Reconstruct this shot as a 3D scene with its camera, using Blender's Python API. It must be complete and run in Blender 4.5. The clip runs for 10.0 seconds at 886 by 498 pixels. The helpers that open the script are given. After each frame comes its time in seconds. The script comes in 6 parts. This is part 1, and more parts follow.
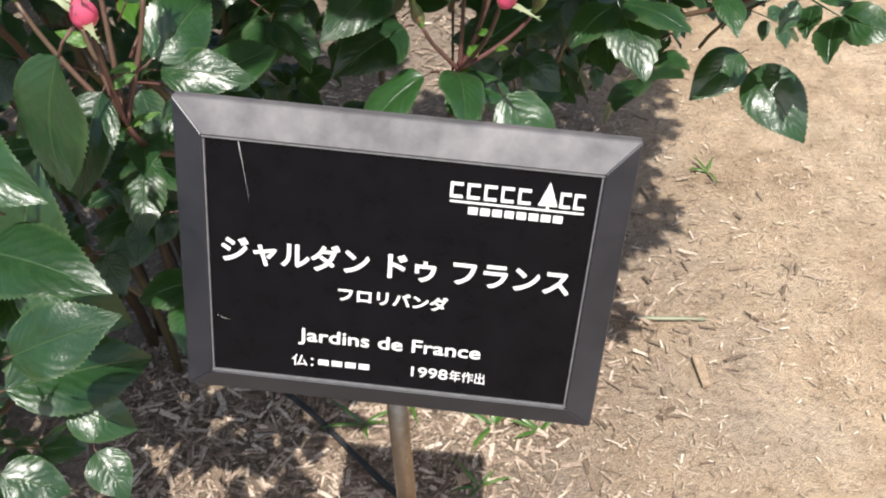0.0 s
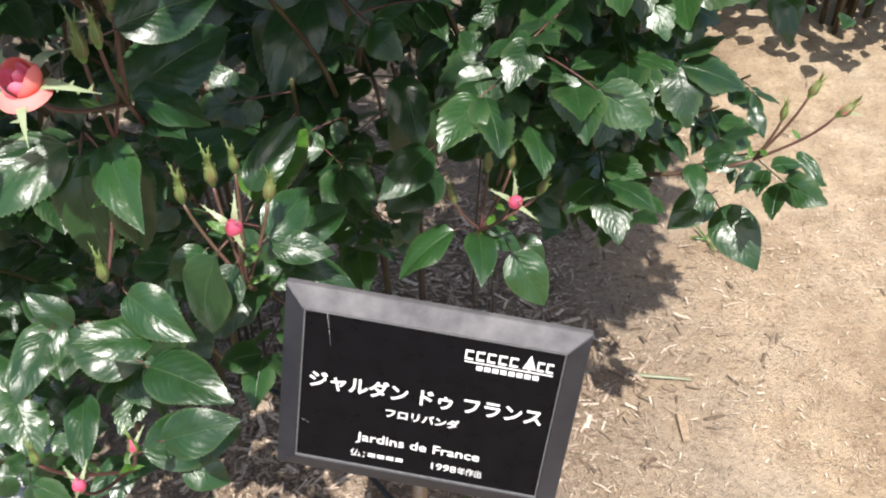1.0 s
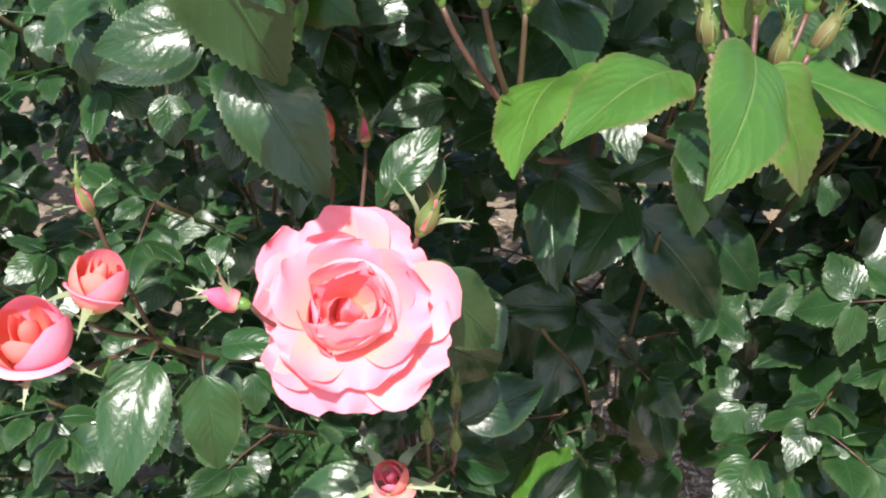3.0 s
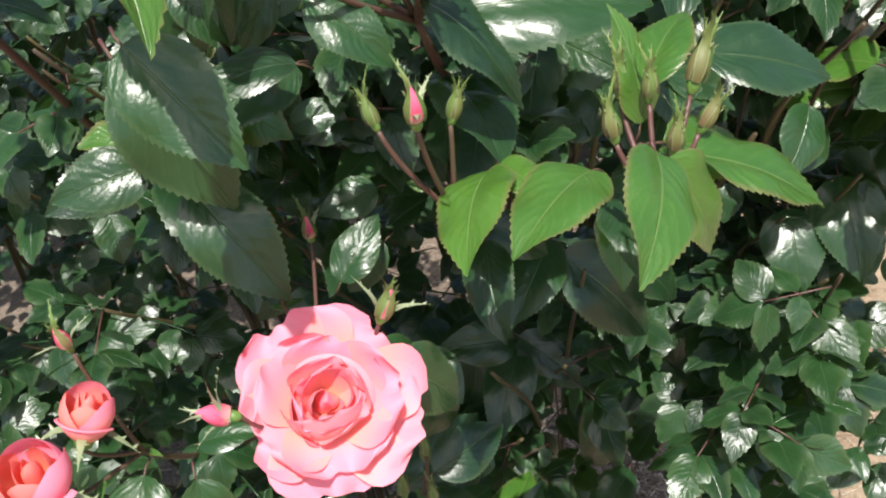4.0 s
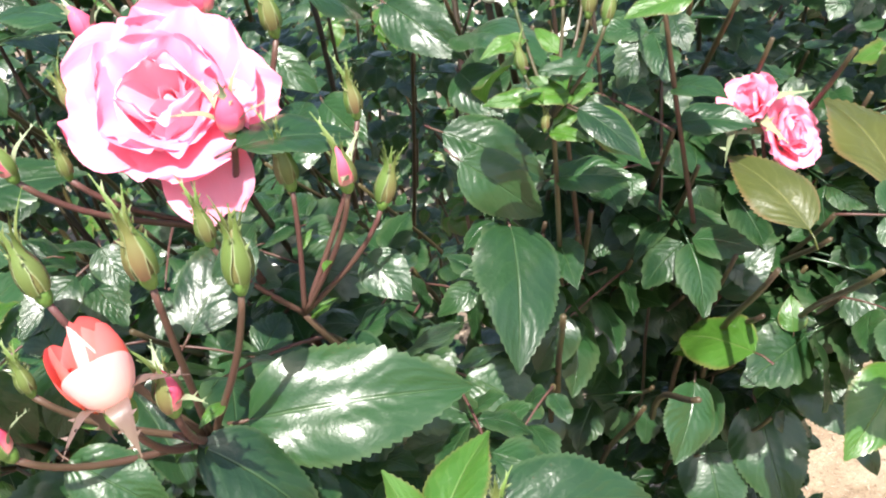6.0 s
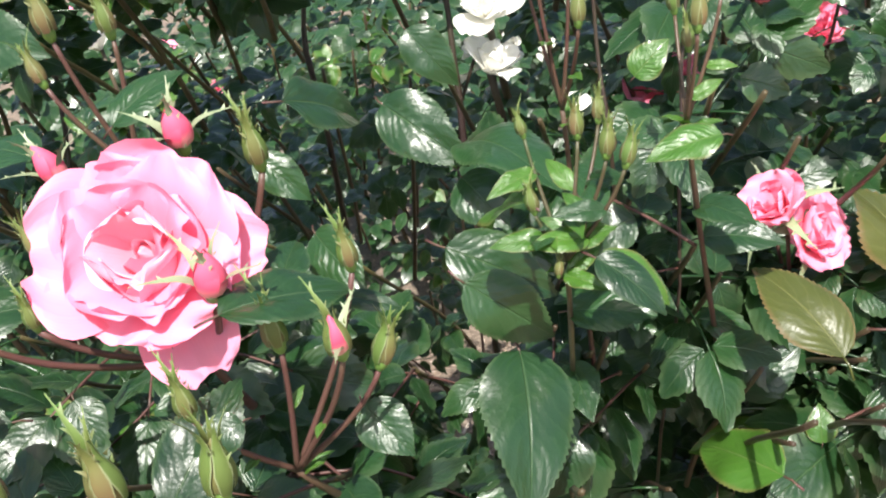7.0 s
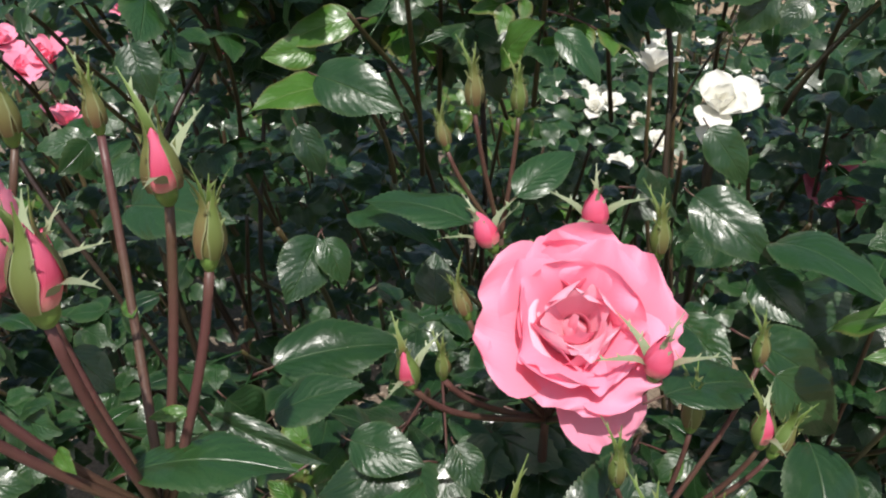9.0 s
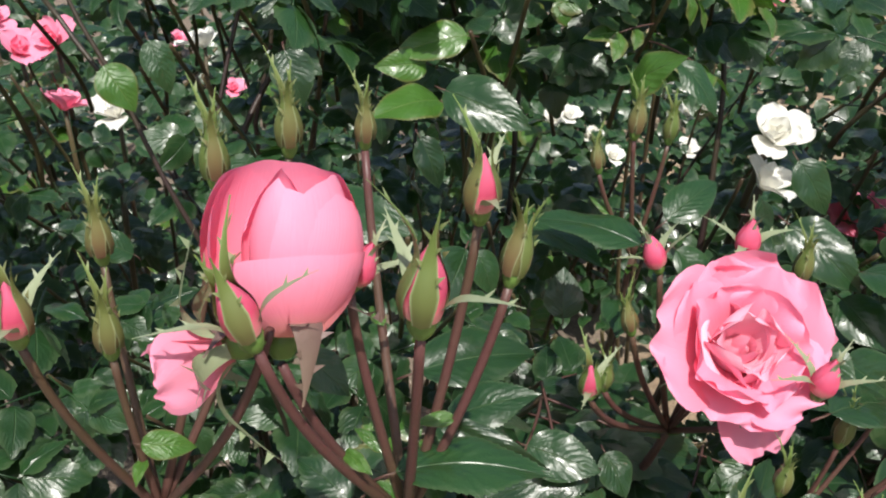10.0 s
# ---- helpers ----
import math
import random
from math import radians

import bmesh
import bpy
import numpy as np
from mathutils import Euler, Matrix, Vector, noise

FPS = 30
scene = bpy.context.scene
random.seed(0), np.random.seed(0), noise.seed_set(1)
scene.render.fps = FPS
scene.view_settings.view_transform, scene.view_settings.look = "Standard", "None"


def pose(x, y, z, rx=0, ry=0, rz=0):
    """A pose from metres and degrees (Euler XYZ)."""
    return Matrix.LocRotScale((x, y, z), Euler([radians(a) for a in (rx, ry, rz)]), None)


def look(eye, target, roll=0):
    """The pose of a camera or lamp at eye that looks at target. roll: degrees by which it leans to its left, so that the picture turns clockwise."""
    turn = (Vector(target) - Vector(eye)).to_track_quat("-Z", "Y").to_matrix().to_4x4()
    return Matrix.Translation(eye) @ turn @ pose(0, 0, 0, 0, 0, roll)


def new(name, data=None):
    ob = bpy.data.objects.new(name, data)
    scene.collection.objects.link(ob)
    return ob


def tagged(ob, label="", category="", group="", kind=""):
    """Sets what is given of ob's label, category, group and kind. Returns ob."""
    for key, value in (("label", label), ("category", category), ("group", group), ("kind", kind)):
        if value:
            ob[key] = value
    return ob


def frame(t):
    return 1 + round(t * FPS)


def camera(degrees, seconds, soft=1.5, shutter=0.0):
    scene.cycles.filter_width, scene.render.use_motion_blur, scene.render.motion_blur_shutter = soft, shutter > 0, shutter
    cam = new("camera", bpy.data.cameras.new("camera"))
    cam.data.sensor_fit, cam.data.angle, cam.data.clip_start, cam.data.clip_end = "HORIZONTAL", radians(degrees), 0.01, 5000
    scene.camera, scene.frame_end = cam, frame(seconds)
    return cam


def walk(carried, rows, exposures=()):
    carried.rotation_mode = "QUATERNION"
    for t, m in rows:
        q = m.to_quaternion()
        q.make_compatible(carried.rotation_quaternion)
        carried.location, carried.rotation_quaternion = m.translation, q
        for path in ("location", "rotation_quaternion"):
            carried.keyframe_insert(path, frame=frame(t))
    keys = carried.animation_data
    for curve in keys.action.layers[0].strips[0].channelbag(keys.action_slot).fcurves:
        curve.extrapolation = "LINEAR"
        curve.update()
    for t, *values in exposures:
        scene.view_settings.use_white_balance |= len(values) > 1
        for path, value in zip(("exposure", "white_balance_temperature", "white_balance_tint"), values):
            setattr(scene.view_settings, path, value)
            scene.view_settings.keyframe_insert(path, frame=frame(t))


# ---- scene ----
cam = camera(48.0, 10.0, soft=2.1)
PATH = [
    (0, (0.106, 0.139, 1.005), (-0.029, 1.675, -0.269), -2.9),
    (0.5, (0.104, 0.096, 1.093), (-0.012, 1.634, -0.18), -1.1),
    (1, (0.118, 0.044, 1.187), (-0.064, 1.58, -0.081), -0.3),
    (1.5, (0.103, 0.035, 1.259), (-0.17, 1.572, 0.01), -0.0),
    (2, (0.08, 0.044, 1.321), (-0.293, 1.658, 0.199), -2.7),
    (2.5, (0.05, 0.066, 1.342), (-0.405, 1.69, 0.268), 0.1),
    (2.7, (0.028, 0.067, 1.346), (-0.445, 1.683, 0.268), 0.4),
    (3.8, (-0.016, 0.023, 1.387), (-0.273, 1.692, 0.315), -7.1),
    (4, (-0.008, 0.035, 1.402), (-0.27, 1.713, 0.345), -6.8),
    (4.5, (-0.006, 0.081, 1.435), (-0.299, 1.776, 0.414), -6.7),
    (5, (0.042, 0.106, 1.449), (-0.31, 1.819, 0.478), -8.3),
    (5.5, (0.069, 0.118, 1.477), (-0.249, 1.84, 0.51), -10.4),
    (6, (0.086, 0.154, 1.507), (-0.204, 1.861, 0.507), -11.5),
    (6.2, (0.098, 0.167, 1.513), (-0.209, 1.872, 0.513), -12.0),
    (7.3, (0.069, 0.225, 1.546), (-0.214, 1.924, 0.529), -12.0),
    (7.5, (0.05, 0.216, 1.546), (-0.204, 1.938, 0.56), -10.2),
    (8, (0.016, 0.214, 1.572), (-0.213, 1.925, 0.562), -8.9),
    (8.5, (-0.045, 0.195, 1.589), (-0.194, 1.918, 0.584), -5.1),
    (9, (-0.088, 0.185, 1.6), (-0.282, 1.918, 0.62), -2.7),
    (9.5, (-0.153, 0.185, 1.627), (-0.252, 1.876, 0.565), 0.3),
    (10, (-0.201, 0.163, 1.616), (-0.21, 1.907, 0.636), 3.0),
]
EXPOSURE = [(0, 0.8), (1, 0.9), (1.5, 1.05), (2, 1.46), (2.7, 1.22), (3.8, 0.78), (4.5, 1.03), (5, 1.60), (5.5, 1.63), (6.2, 1.33), (7.5, 0.84), (8.5, 0.14), (10, 0.32)]
walk(cam, [(t, look(eye, target, roll)) for t, eye, target, roll in PATH], EXPOSURE)

# ---- world, sun ----
SUN = Vector((0.08, -0.49, 0.80)).normalized()
world = bpy.data.worlds.new("world")
scene.world = world
world.use_nodes = True
sky = world.node_tree.nodes.new("ShaderNodeTexSky")
sky.sky_type, sky.sun_disc = "NISHITA", False
sky.sun_elevation = math.asin(SUN.z)
sky.sun_rotation = math.atan2(SUN.x, SUN.y)
sky.dust_density, sky.ozone_density = 2.5, 0.8
background = world.node_tree.nodes["Background"]
background.inputs["Strength"].default_value = 0.10
world.node_tree.links.new(sky.outputs[0], background.inputs["Color"])
sun = new("sun", bpy.data.lights.new("sun", "SUN"))
sun.data.energy, sun.data.angle, sun.data.color = 4.3, radians(0.53), (1.0, 0.96, 0.9)
sun.matrix_world = look(SUN * 5, (0, 0, 0))

# ---- materials ----


def material(name, colour, rough=0.6, metal=0.0, spec=0.5):
    m = bpy.data.materials.new(name)
    m.use_nodes = True
    b = m.node_tree.nodes["Principled BSDF"]
    b.inputs["Base Color"].default_value = (*colour, 1)
    b.inputs["Roughness"].default_value = rough
    b.inputs["Metallic"].default_value = metal
    b.inputs["Specular IOR Level"].default_value = spec
    return m, m.node_tree.nodes, m.node_tree.links, b


def node(nodes, kind, **values):
    n = nodes.new(kind)
    for key, value in values.items():
        n.inputs[key.replace("_", " ")].default_value = value
    return n


def ramp(nodes, stops, smooth=False):
    r = nodes.new("ShaderNodeValToRGB")
    e = r.color_ramp.elements
    while len(e) < len(stops):
        e.new(0.5)
    for item, (at, colour) in zip(e, stops):
        item.position = at
        item.color = (*colour, 1) if len(colour) == 3 else (colour[0],) * 3 + (1,)
    if smooth:
        r.color_ramp.interpolation = "EASE"
    return r


def mixed(nodes, links, factor, a, b, blend="MIX"):
    m = nodes.new("ShaderNodeMix")
    m.data_type, m.blend_type = "RGBA", blend
    for socket, value in ((m.inputs[0], factor), (m.inputs[6], a), (m.inputs[7], b)):
        if isinstance(value, (tuple, float, int)):
            socket.default_value = (*value, 1) if isinstance(value, tuple) else value
        else:
            links.new(value, socket)
    return m.outputs[2]


def maths(nodes, links, op, a, b=0.0, c=0.0):
    m = nodes.new("ShaderNodeMath")
    m.operation = op
    for socket, value in zip(m.inputs, (a, b, c)):
        if isinstance(value, (float, int)):
            socket.default_value = value
        else:
            links.new(value, socket)
    return m.outputs[0]


def leaf_material(name, dark, light, vein, edge, rough, glow):
    """Rose leaf: midrib and side veins along the uv, a paler underside through translucency, mottled gloss."""
    m, n, l, b = material(name, dark, rough)
    uv = n.new("ShaderNodeUVMap")
    parts = n.new("ShaderNodeSeparateXYZ")
    l.new(uv.outputs[0], parts.inputs[0])
    across = maths(n, l, "ABSOLUTE", maths(n, l, "SUBTRACT", parts.outputs[0], 0.5))
    midrib = n.new("ShaderNodeMapRange")
    l.new(across, midrib.inputs[0])
    midrib.inputs[1].default_value, midrib.inputs[2].default_value = 0.004, 0.022
    midrib.inputs[3].default_value, midrib.inputs[4].default_value = 1.0, 0.0
    info = n.new("ShaderNodeObjectInfo")
    geo = n.new("ShaderNodeNewGeometry")
    chance = maths(n, l, "FRACT", maths(n, l, "ADD", info.outputs["Random"], geo.outputs["Random Per Island"]))
    shift = n.new("ShaderNodeVectorMath")
    shift.operation = "MULTIPLY_ADD"
    shift.inputs[1].default_value = (2.4, 4.0, 1.0)
    l.new(uv.outputs[0], shift.inputs[0])
    l.new(maths(n, l, "MULTIPLY", chance, 37.0), shift.inputs[2])
    blotch = node(n, "ShaderNodeTexNoise", Scale=1.0, Detail=4.0)
    l.new(shift.outputs[0], blotch.inputs["Vector"])
    slant = maths(n, l, "MULTIPLY_ADD", across, -0.75, parts.outputs[1])
    slant = maths(n, l, "MULTIPLY_ADD", blotch.outputs[0], 0.26, slant)
    wave = maths(n, l, "SINE", maths(n, l, "MULTIPLY", slant, 50.0))
    veins = n.new("ShaderNodeMapRange")
    l.new(wave, veins.inputs[0])
    veins.inputs[1].default_value, veins.inputs[2].default_value = 0.8, 1.0
    tone = mixed(n, l, chance, dark, light)
    blot = n.new("ShaderNodeMapRange")
    l.new(blotch.outputs[0], blot.inputs[0])
    blot.inputs[1].default_value, blot.inputs[2].default_value, blot.inputs[4].default_value = 0.4, 0.75, 0.5
    tone = mixed(n, l, blot.outputs[0], tone, light)
    tone = mixed(n, l, maths(n, l, "MULTIPLY", veins.outputs[0], 0.10), tone, vein)
    tone = mixed(n, l, maths(n, l, "MULTIPLY", midrib.outputs[0], 0.42), tone, vein)
    rim = n.new("ShaderNodeAttribute")
    rim.attribute_name = "rim"
    tone = mixed(n, l, maths(n, l, "MULTIPLY", rim.outputs["Fac"], 0.55), tone, edge)
    l.new(tone, b.inputs["Base Color"])
    rr = maths(n, l, "MULTIPLY_ADD", blotch.outputs[0], 0.10, rough - 0.05)
    l.new(rr, b.inputs["Roughness"])
    fine = node(n, "ShaderNodeTexNoise", Scale=9.0, Detail=3.0)
    l.new(shift.outputs[0], fine.inputs["Vector"])
    quilt = maths(n, l, "MULTIPLY", wave, maths(n, l, "MULTIPLY", maths(n, l, "POWER", blotch.outputs[0], 2.0), 0.30))
    swell = node(n, "ShaderNodeTexNoise", Scale=1.3, Detail=1.0)
    l.new(shift.outputs[0], swell.inputs["Vector"])
    height = maths(n, l, "MULTIPLY_ADD", fine.outputs[0], 0.30, quilt)
    height = maths(n, l, "MULTIPLY_ADD", swell.outputs[0], 0.8, height)
    b.inputs["Coat Weight"].default_value, b.inputs["Coat Roughness"].default_value = 0.25, 0.19
    b.inputs["Specular IOR Level"].default_value = 0.6
    height = maths(n, l, "MULTIPLY_ADD", midrib.outputs[0], -0.9, height)
    bump = node(n, "ShaderNodeBump", Strength=0.55, Distance=0.0014)
    l.new(height, bump.inputs["Height"])
    l.new(bump.outputs[0], b.inputs["Normal"])
    through_light = n.new("ShaderNodeBsdfTranslucent")
    l.new(mixed(n, l, 0.55, tone, glow), through_light.inputs[0])
    blend = n.new("ShaderNodeMixShader")
    blend.inputs[0].default_value = 0.2
    l.new(b.outputs[0], blend.inputs[1])
    l.new(through_light.outputs[0], blend.inputs[2])
    l.new(blend.outputs[0], n["Material Output"].inputs[0])
    return m


LEAF = leaf_material("leaf_old", (0.010, 0.031, 0.013), (0.022, 0.068, 0.019), (0.085, 0.15, 0.06), (0.075, 0.12, 0.05), 0.32, (0.11, 0.28, 0.02))
YOUNG = leaf_material("leaf_young", (0.036, 0.112, 0.014), (0.068, 0.165, 0.022), (0.20, 0.28, 0.09), (0.20, 0.13, 0.06), 0.34, (0.18, 0.42, 0.03))


def stem_material(name, a, b_colour):
    m, n, l, b = material(name, a, 0.45)
    tex = n.new("ShaderNodeTexCoord")
    wide = node(n, "ShaderNodeTexNoise", Scale=14.0, Detail=5.0)
    l.new(tex.outputs["Object"], wide.inputs["Vector"])
    r = ramp(n, [(0.38, a), (0.62, b_colour)])
    l.new(wide.outputs[0], r.inputs[0])
    l.new(r.outputs[0], b.inputs["Base Color"])
    fine = node(n, "ShaderNodeTexNoise", Scale=300.0, Detail=3.0)
    l.new(tex.outputs["Object"], fine.inputs["Vector"])
    bump = node(n, "ShaderNodeBump", Strength=0.3, Distance=0.001)
    l.new(fine.outputs[0], bump.inputs["Height"])
    l.new(bump.outputs[0], b.inputs["Normal"])
    return m


STEM = stem_material("stem_red", (0.105, 0.042, 0.040), (0.085, 0.055, 0.032))
DARK_CANE = stem_material("cane_dark", (0.032, 0.018, 0.016), (0.045, 0.036, 0.020))
CANE = stem_material("cane_bark", (0.055, 0.035, 0.022), (0.09, 0.075, 0.03))
BRONZE = leaf_material("leaf_bronze", (0.045, 0.062, 0.014), (0.085, 0.095, 0.021), (0.26, 0.26, 0.10), (0.22, 0.12, 0.06), 0.36, (0.30, 0.30, 0.03))
STALK_GREEN = stem_material("stalk_green", (0.055, 0.070, 0.026), (0.075, 0.048, 0.028))
SEPAL = stem_material("sepal_green", (0.085, 0.17, 0.032), (0.15, 0.25, 0.055))
SEPAL_RED = stem_material("sepal_reddish", (0.11, 0.15, 0.04), (0.22, 0.11, 0.065))


def sepal_material():
    """Sepals: green with a reddish flush on the back and thin pale margins."""
    m, n, l, b = material("sepal_edged", (0.12, 0.2, 0.04), 0.5)
    uv = n.new("ShaderNodeUVMap")
    parts = n.new("ShaderNodeSeparateXYZ")
    l.new(uv.outputs[0], parts.inputs[0])
    across = maths(n, l, "ABSOLUTE", maths(n, l, "SUBTRACT", parts.outputs[0], 0.5))
    edge = n.new("ShaderNodeMapRange")
    l.new(across, edge.inputs[0])
    edge.inputs[1].default_value, edge.inputs[2].default_value = 0.40, 0.50
    info = n.new("ShaderNodeObjectInfo")
    back = mixed(n, l, info.outputs["Random"], (0.065, 0.125, 0.024), (0.16, 0.085, 0.048))
    low = mixed(n, l, parts.outputs[1], back, (0.13, 0.20, 0.045))
    l.new(mixed(n, l, edge.outputs[0], low, (0.27, 0.31, 0.16)), b.inputs["Base Color"])
    return m


SEPAL_EDGED = sepal_material()


def petal_material(name, base, tip, deep, glow):
    """Petal: pale towards the rim, warm at the foot, with fine lengthwise veins."""
    m, n, l, b = material(name, tip, 0.55, spec=0.3)
    uv = n.new("ShaderNodeUVMap")
    parts = n.new("ShaderNodeSeparateXYZ")
    l.new(uv.outputs[0], parts.inputs[0])
    r = ramp(n, [(0.0, base), (0.35, deep), (0.8, tip), (1.0, tip)])
    l.new(parts.outputs[1], r.inputs[0])
    tex = n.new("ShaderNodeTexCoord")
    soft = node(n, "ShaderNodeTexNoise", Scale=45.0, Detail=3.0)
    l.new(tex.outputs["Object"], soft.inputs["Vector"])
    info = n.new("ShaderNodeObjectInfo")
    amount = maths(n, l, "MULTIPLY", maths(n, l, "ADD", soft.outputs[0], info.outputs["Random"]), 0.28)
    tone = mixed(n, l, amount, r.outputs[0], deep)
    l.new(tone, b.inputs["Base Color"])
    stretch = n.new("ShaderNodeMapping")
    stretch.inputs["Scale"].default_value = (60, 3, 1)
    l.new(uv.outputs[0], stretch.inputs[0])
    lines = node(n, "ShaderNodeTexNoise", Scale=1.0, Detail=2.0)
    l.new(stretch.outputs[0], lines.inputs["Vector"])
    bump = node(n, "ShaderNodeBump", Strength=0.25, Distance=0.0008)
    l.new(lines.outputs[0], bump.inputs["Height"])
    l.new(bump.outputs[0], b.inputs["Normal"])
    t = n.new("ShaderNodeBsdfTranslucent")
    l.new(mixed(n, l, 0.6, tone, glow), t.inputs[0])
    blend = n.new("ShaderNodeMixShader")
    blend.inputs[0].default_value = 0.28
    l.new(b.outputs[0], blend.inputs[1])
    l.new(t.outputs[0], blend.inputs[2])
    l.new(blend.outputs[0], n["Material Output"].inputs[0])
    return m


BLUSH = petal_material("petal_blush", (0.95, 0.46, 0.34), (0.93, 0.46, 0.46), (0.94, 0.60, 0.54), (0.96, 0.36, 0.32))
DRY = stem_material("dry_leaf_brown", (0.22, 0.11, 0.05), (0.34, 0.19, 0.10))
PINK = petal_material("petal_pink", (0.98, 0.44, 0.34), (0.99, 0.385, 0.56), (0.98, 0.30, 0.42), (0.99, 0.22, 0.31))
# PINK made paler: sunlight on a rose's middle, put into the colour
SUNLIT_HEART = petal_material("petal_pink_sunlit", (0.98, 0.50, 0.42), (0.99, 0.56, 0.70), (0.99, 0.48, 0.59), (0.99, 0.30, 0.37))
CORAL = petal_material("petal_coral", (0.95, 0.45, 0.22), (0.93, 0.21, 0.22), (0.92, 0.16, 0.09), (0.97, 0.22, 0.14))
PEACH = petal_material("petal_pink_with_yellow_foot", (1.0, 0.66, 0.22), (0.93, 0.28, 0.44), (0.97, 0.42, 0.33), (0.97, 0.25, 0.24))
SALMON = petal_material("petal_salmon", (0.95, 0.55, 0.25), (0.96, 0.32, 0.32), (0.94, 0.22, 0.14), (0.97, 0.30, 0.22))
CRIMSON = petal_material("petal_bud_crimson", (0.80, 0.50, 0.40), (0.86, 0.20, 0.34), (0.74, 0.09, 0.18), (0.9, 0.15, 0.2))
CREAM = petal_material("petal_cream", (0.88, 0.84, 0.62), (0.90, 0.90, 0.86), (0.89, 0.87, 0.78), (0.9, 0.85, 0.7))


def ground_material():
    """Sandy earth, damp and darker where shredded bark has been worked in."""
    m, n, l, b = material("sandy_earth", (0.4, 0.29, 0.18), 0.95, spec=0.2)
    tex = n.new("ShaderNodeTexCoord")
    big = node(n, "ShaderNodeTexNoise", Scale=3.2, Detail=6.0, Roughness=0.62)
    grit = node(n, "ShaderNodeTexNoise", Scale=120.0, Detail=6.0, Roughness=0.7)
    grain = node(n, "ShaderNodeTexVoronoi", Scale=420.0)
    for t in (big, grit, grain):
        l.new(tex.outputs["Object"], t.inputs["Vector"])
    sand = ramp(n, [(0.3, (0.275, 0.195, 0.128)), (0.5, (0.41, 0.31, 0.212)), (0.72, (0.50, 0.405, 0.30))])
    l.new(big.outputs[0], sand.inputs[0])
    speck = ramp(n, [(0.30, (0.45, 0.40, 0.36)), (0.47, (1, 1, 1)), (0.6, (1.05, 1.03, 1.0)), (0.70, (1.4, 1.36, 1.3))])
    l.new(grit.outputs[0], speck.inputs[0])
    patch = node(n, "ShaderNodeTexNoise", Scale=16.0, Detail=5.0, Roughness=0.65)
    l.new(tex.outputs["Object"], patch.inputs["Vector"])
    mottle = ramp(n, [(0.32, (0.72, 0.70, 0.68)), (0.55, (1, 1, 1)), (0.7, (1.14, 1.13, 1.12))])
    l.new(patch.outputs[0], mottle.inputs[0])
    sandy = mixed(n, l, 1.0, sand.outputs[0], speck.outputs[0], "MULTIPLY")
    sandy = mixed(n, l, 1.0, sandy, mottle.outputs[0], "MULTIPLY")
    pebble = node(n, "ShaderNodeTexVoronoi", Scale=260.0)
    l.new(tex.outputs["Object"], pebble.inputs["Vector"])
    pale = ramp(n, [(0.0, (1,)), (0.16, (1,)), (0.24, (0,))])
    l.new(pebble.outputs["Distance"], pale.inputs[0])
    few = ramp(n, [(0.62, (0,)), (0.66, (1,))])
    l.new(pebble.outputs["Color"], few.inputs[0])
    sandy = mixed(n, l, maths(n, l, "MULTIPLY", pale.outputs[0], few.outputs[0]), sandy, (0.68, 0.60, 0.50))
    bark = ramp(n, [(0.3, (0.14, 0.11, 0.085)), (0.6, (0.28, 0.22, 0.17)), (0.8, (0.42, 0.35, 0.28))])
    l.new(grit.outputs[0], bark.inputs[0])
    place = n.new("ShaderNodeSeparateXYZ")
    l.new(tex.outputs["Object"], place.inputs[0])
    # the bark bed lies under the bushes and thins out to the path at the east
    edge = maths(n, l, "MULTIPLY_ADD", big.outputs[0], -0.9, place.outputs[0])
    bed = n.new("ShaderNodeMapRange")
    l.new(edge, bed.inputs[0])
    bed.inputs[1].default_value, bed.inputs[2].default_value = -0.30, 0.02
    bed.inputs[3].default_value, bed.inputs[4].default_value = 1.0, 0.0
    l.new(mixed(n, l, bed.outputs[0], sandy, bark.outputs[0]), b.inputs["Base Color"])
    height = maths(n, l, "ADD", grit.outputs[0], maths(n, l, "MULTIPLY_ADD", grain.outputs[0], 0.4, patch.outputs[0]))
    bump = node(n, "ShaderNodeBump", Strength=0.9, Distance=0.006)
    l.new(height, bump.inputs["Height"])
    l.new(bump.outputs[0], b.inputs["Normal"])
    return m


def chip_material(name, stops):
    m, n, l, b = material(name, stops[0][1], 0.85, spec=0.25)
    geo = n.new("ShaderNodeNewGeometry")
    r = ramp(n, stops)
    l.new(geo.outputs["Random Per Island"], r.inputs[0])
    tex = n.new("ShaderNodeTexCoord")
    grain = node(n, "ShaderNodeTexNoise", Scale=260.0, Detail=4.0)
    l.new(tex.outputs["Object"], grain.inputs["Vector"])
    tint = ramp(n, [(0.3, (0.6, 0.58, 0.55)), (0.7, (1.15, 1.12, 1.1))])
    l.new(grain.outputs[0], tint.inputs[0])
    l.new(mixed(n, l, 1.0, r.outputs[0], tint.outputs[0], "MULTIPLY"), b.inputs["Base Color"])
    bump = node(n, "ShaderNodeBump", Strength=0.4, Distance=0.001)
    l.new(grain.outputs[0], bump.inputs["Height"])
    l.new(bump.outputs[0], b.inputs["Normal"])
    return m


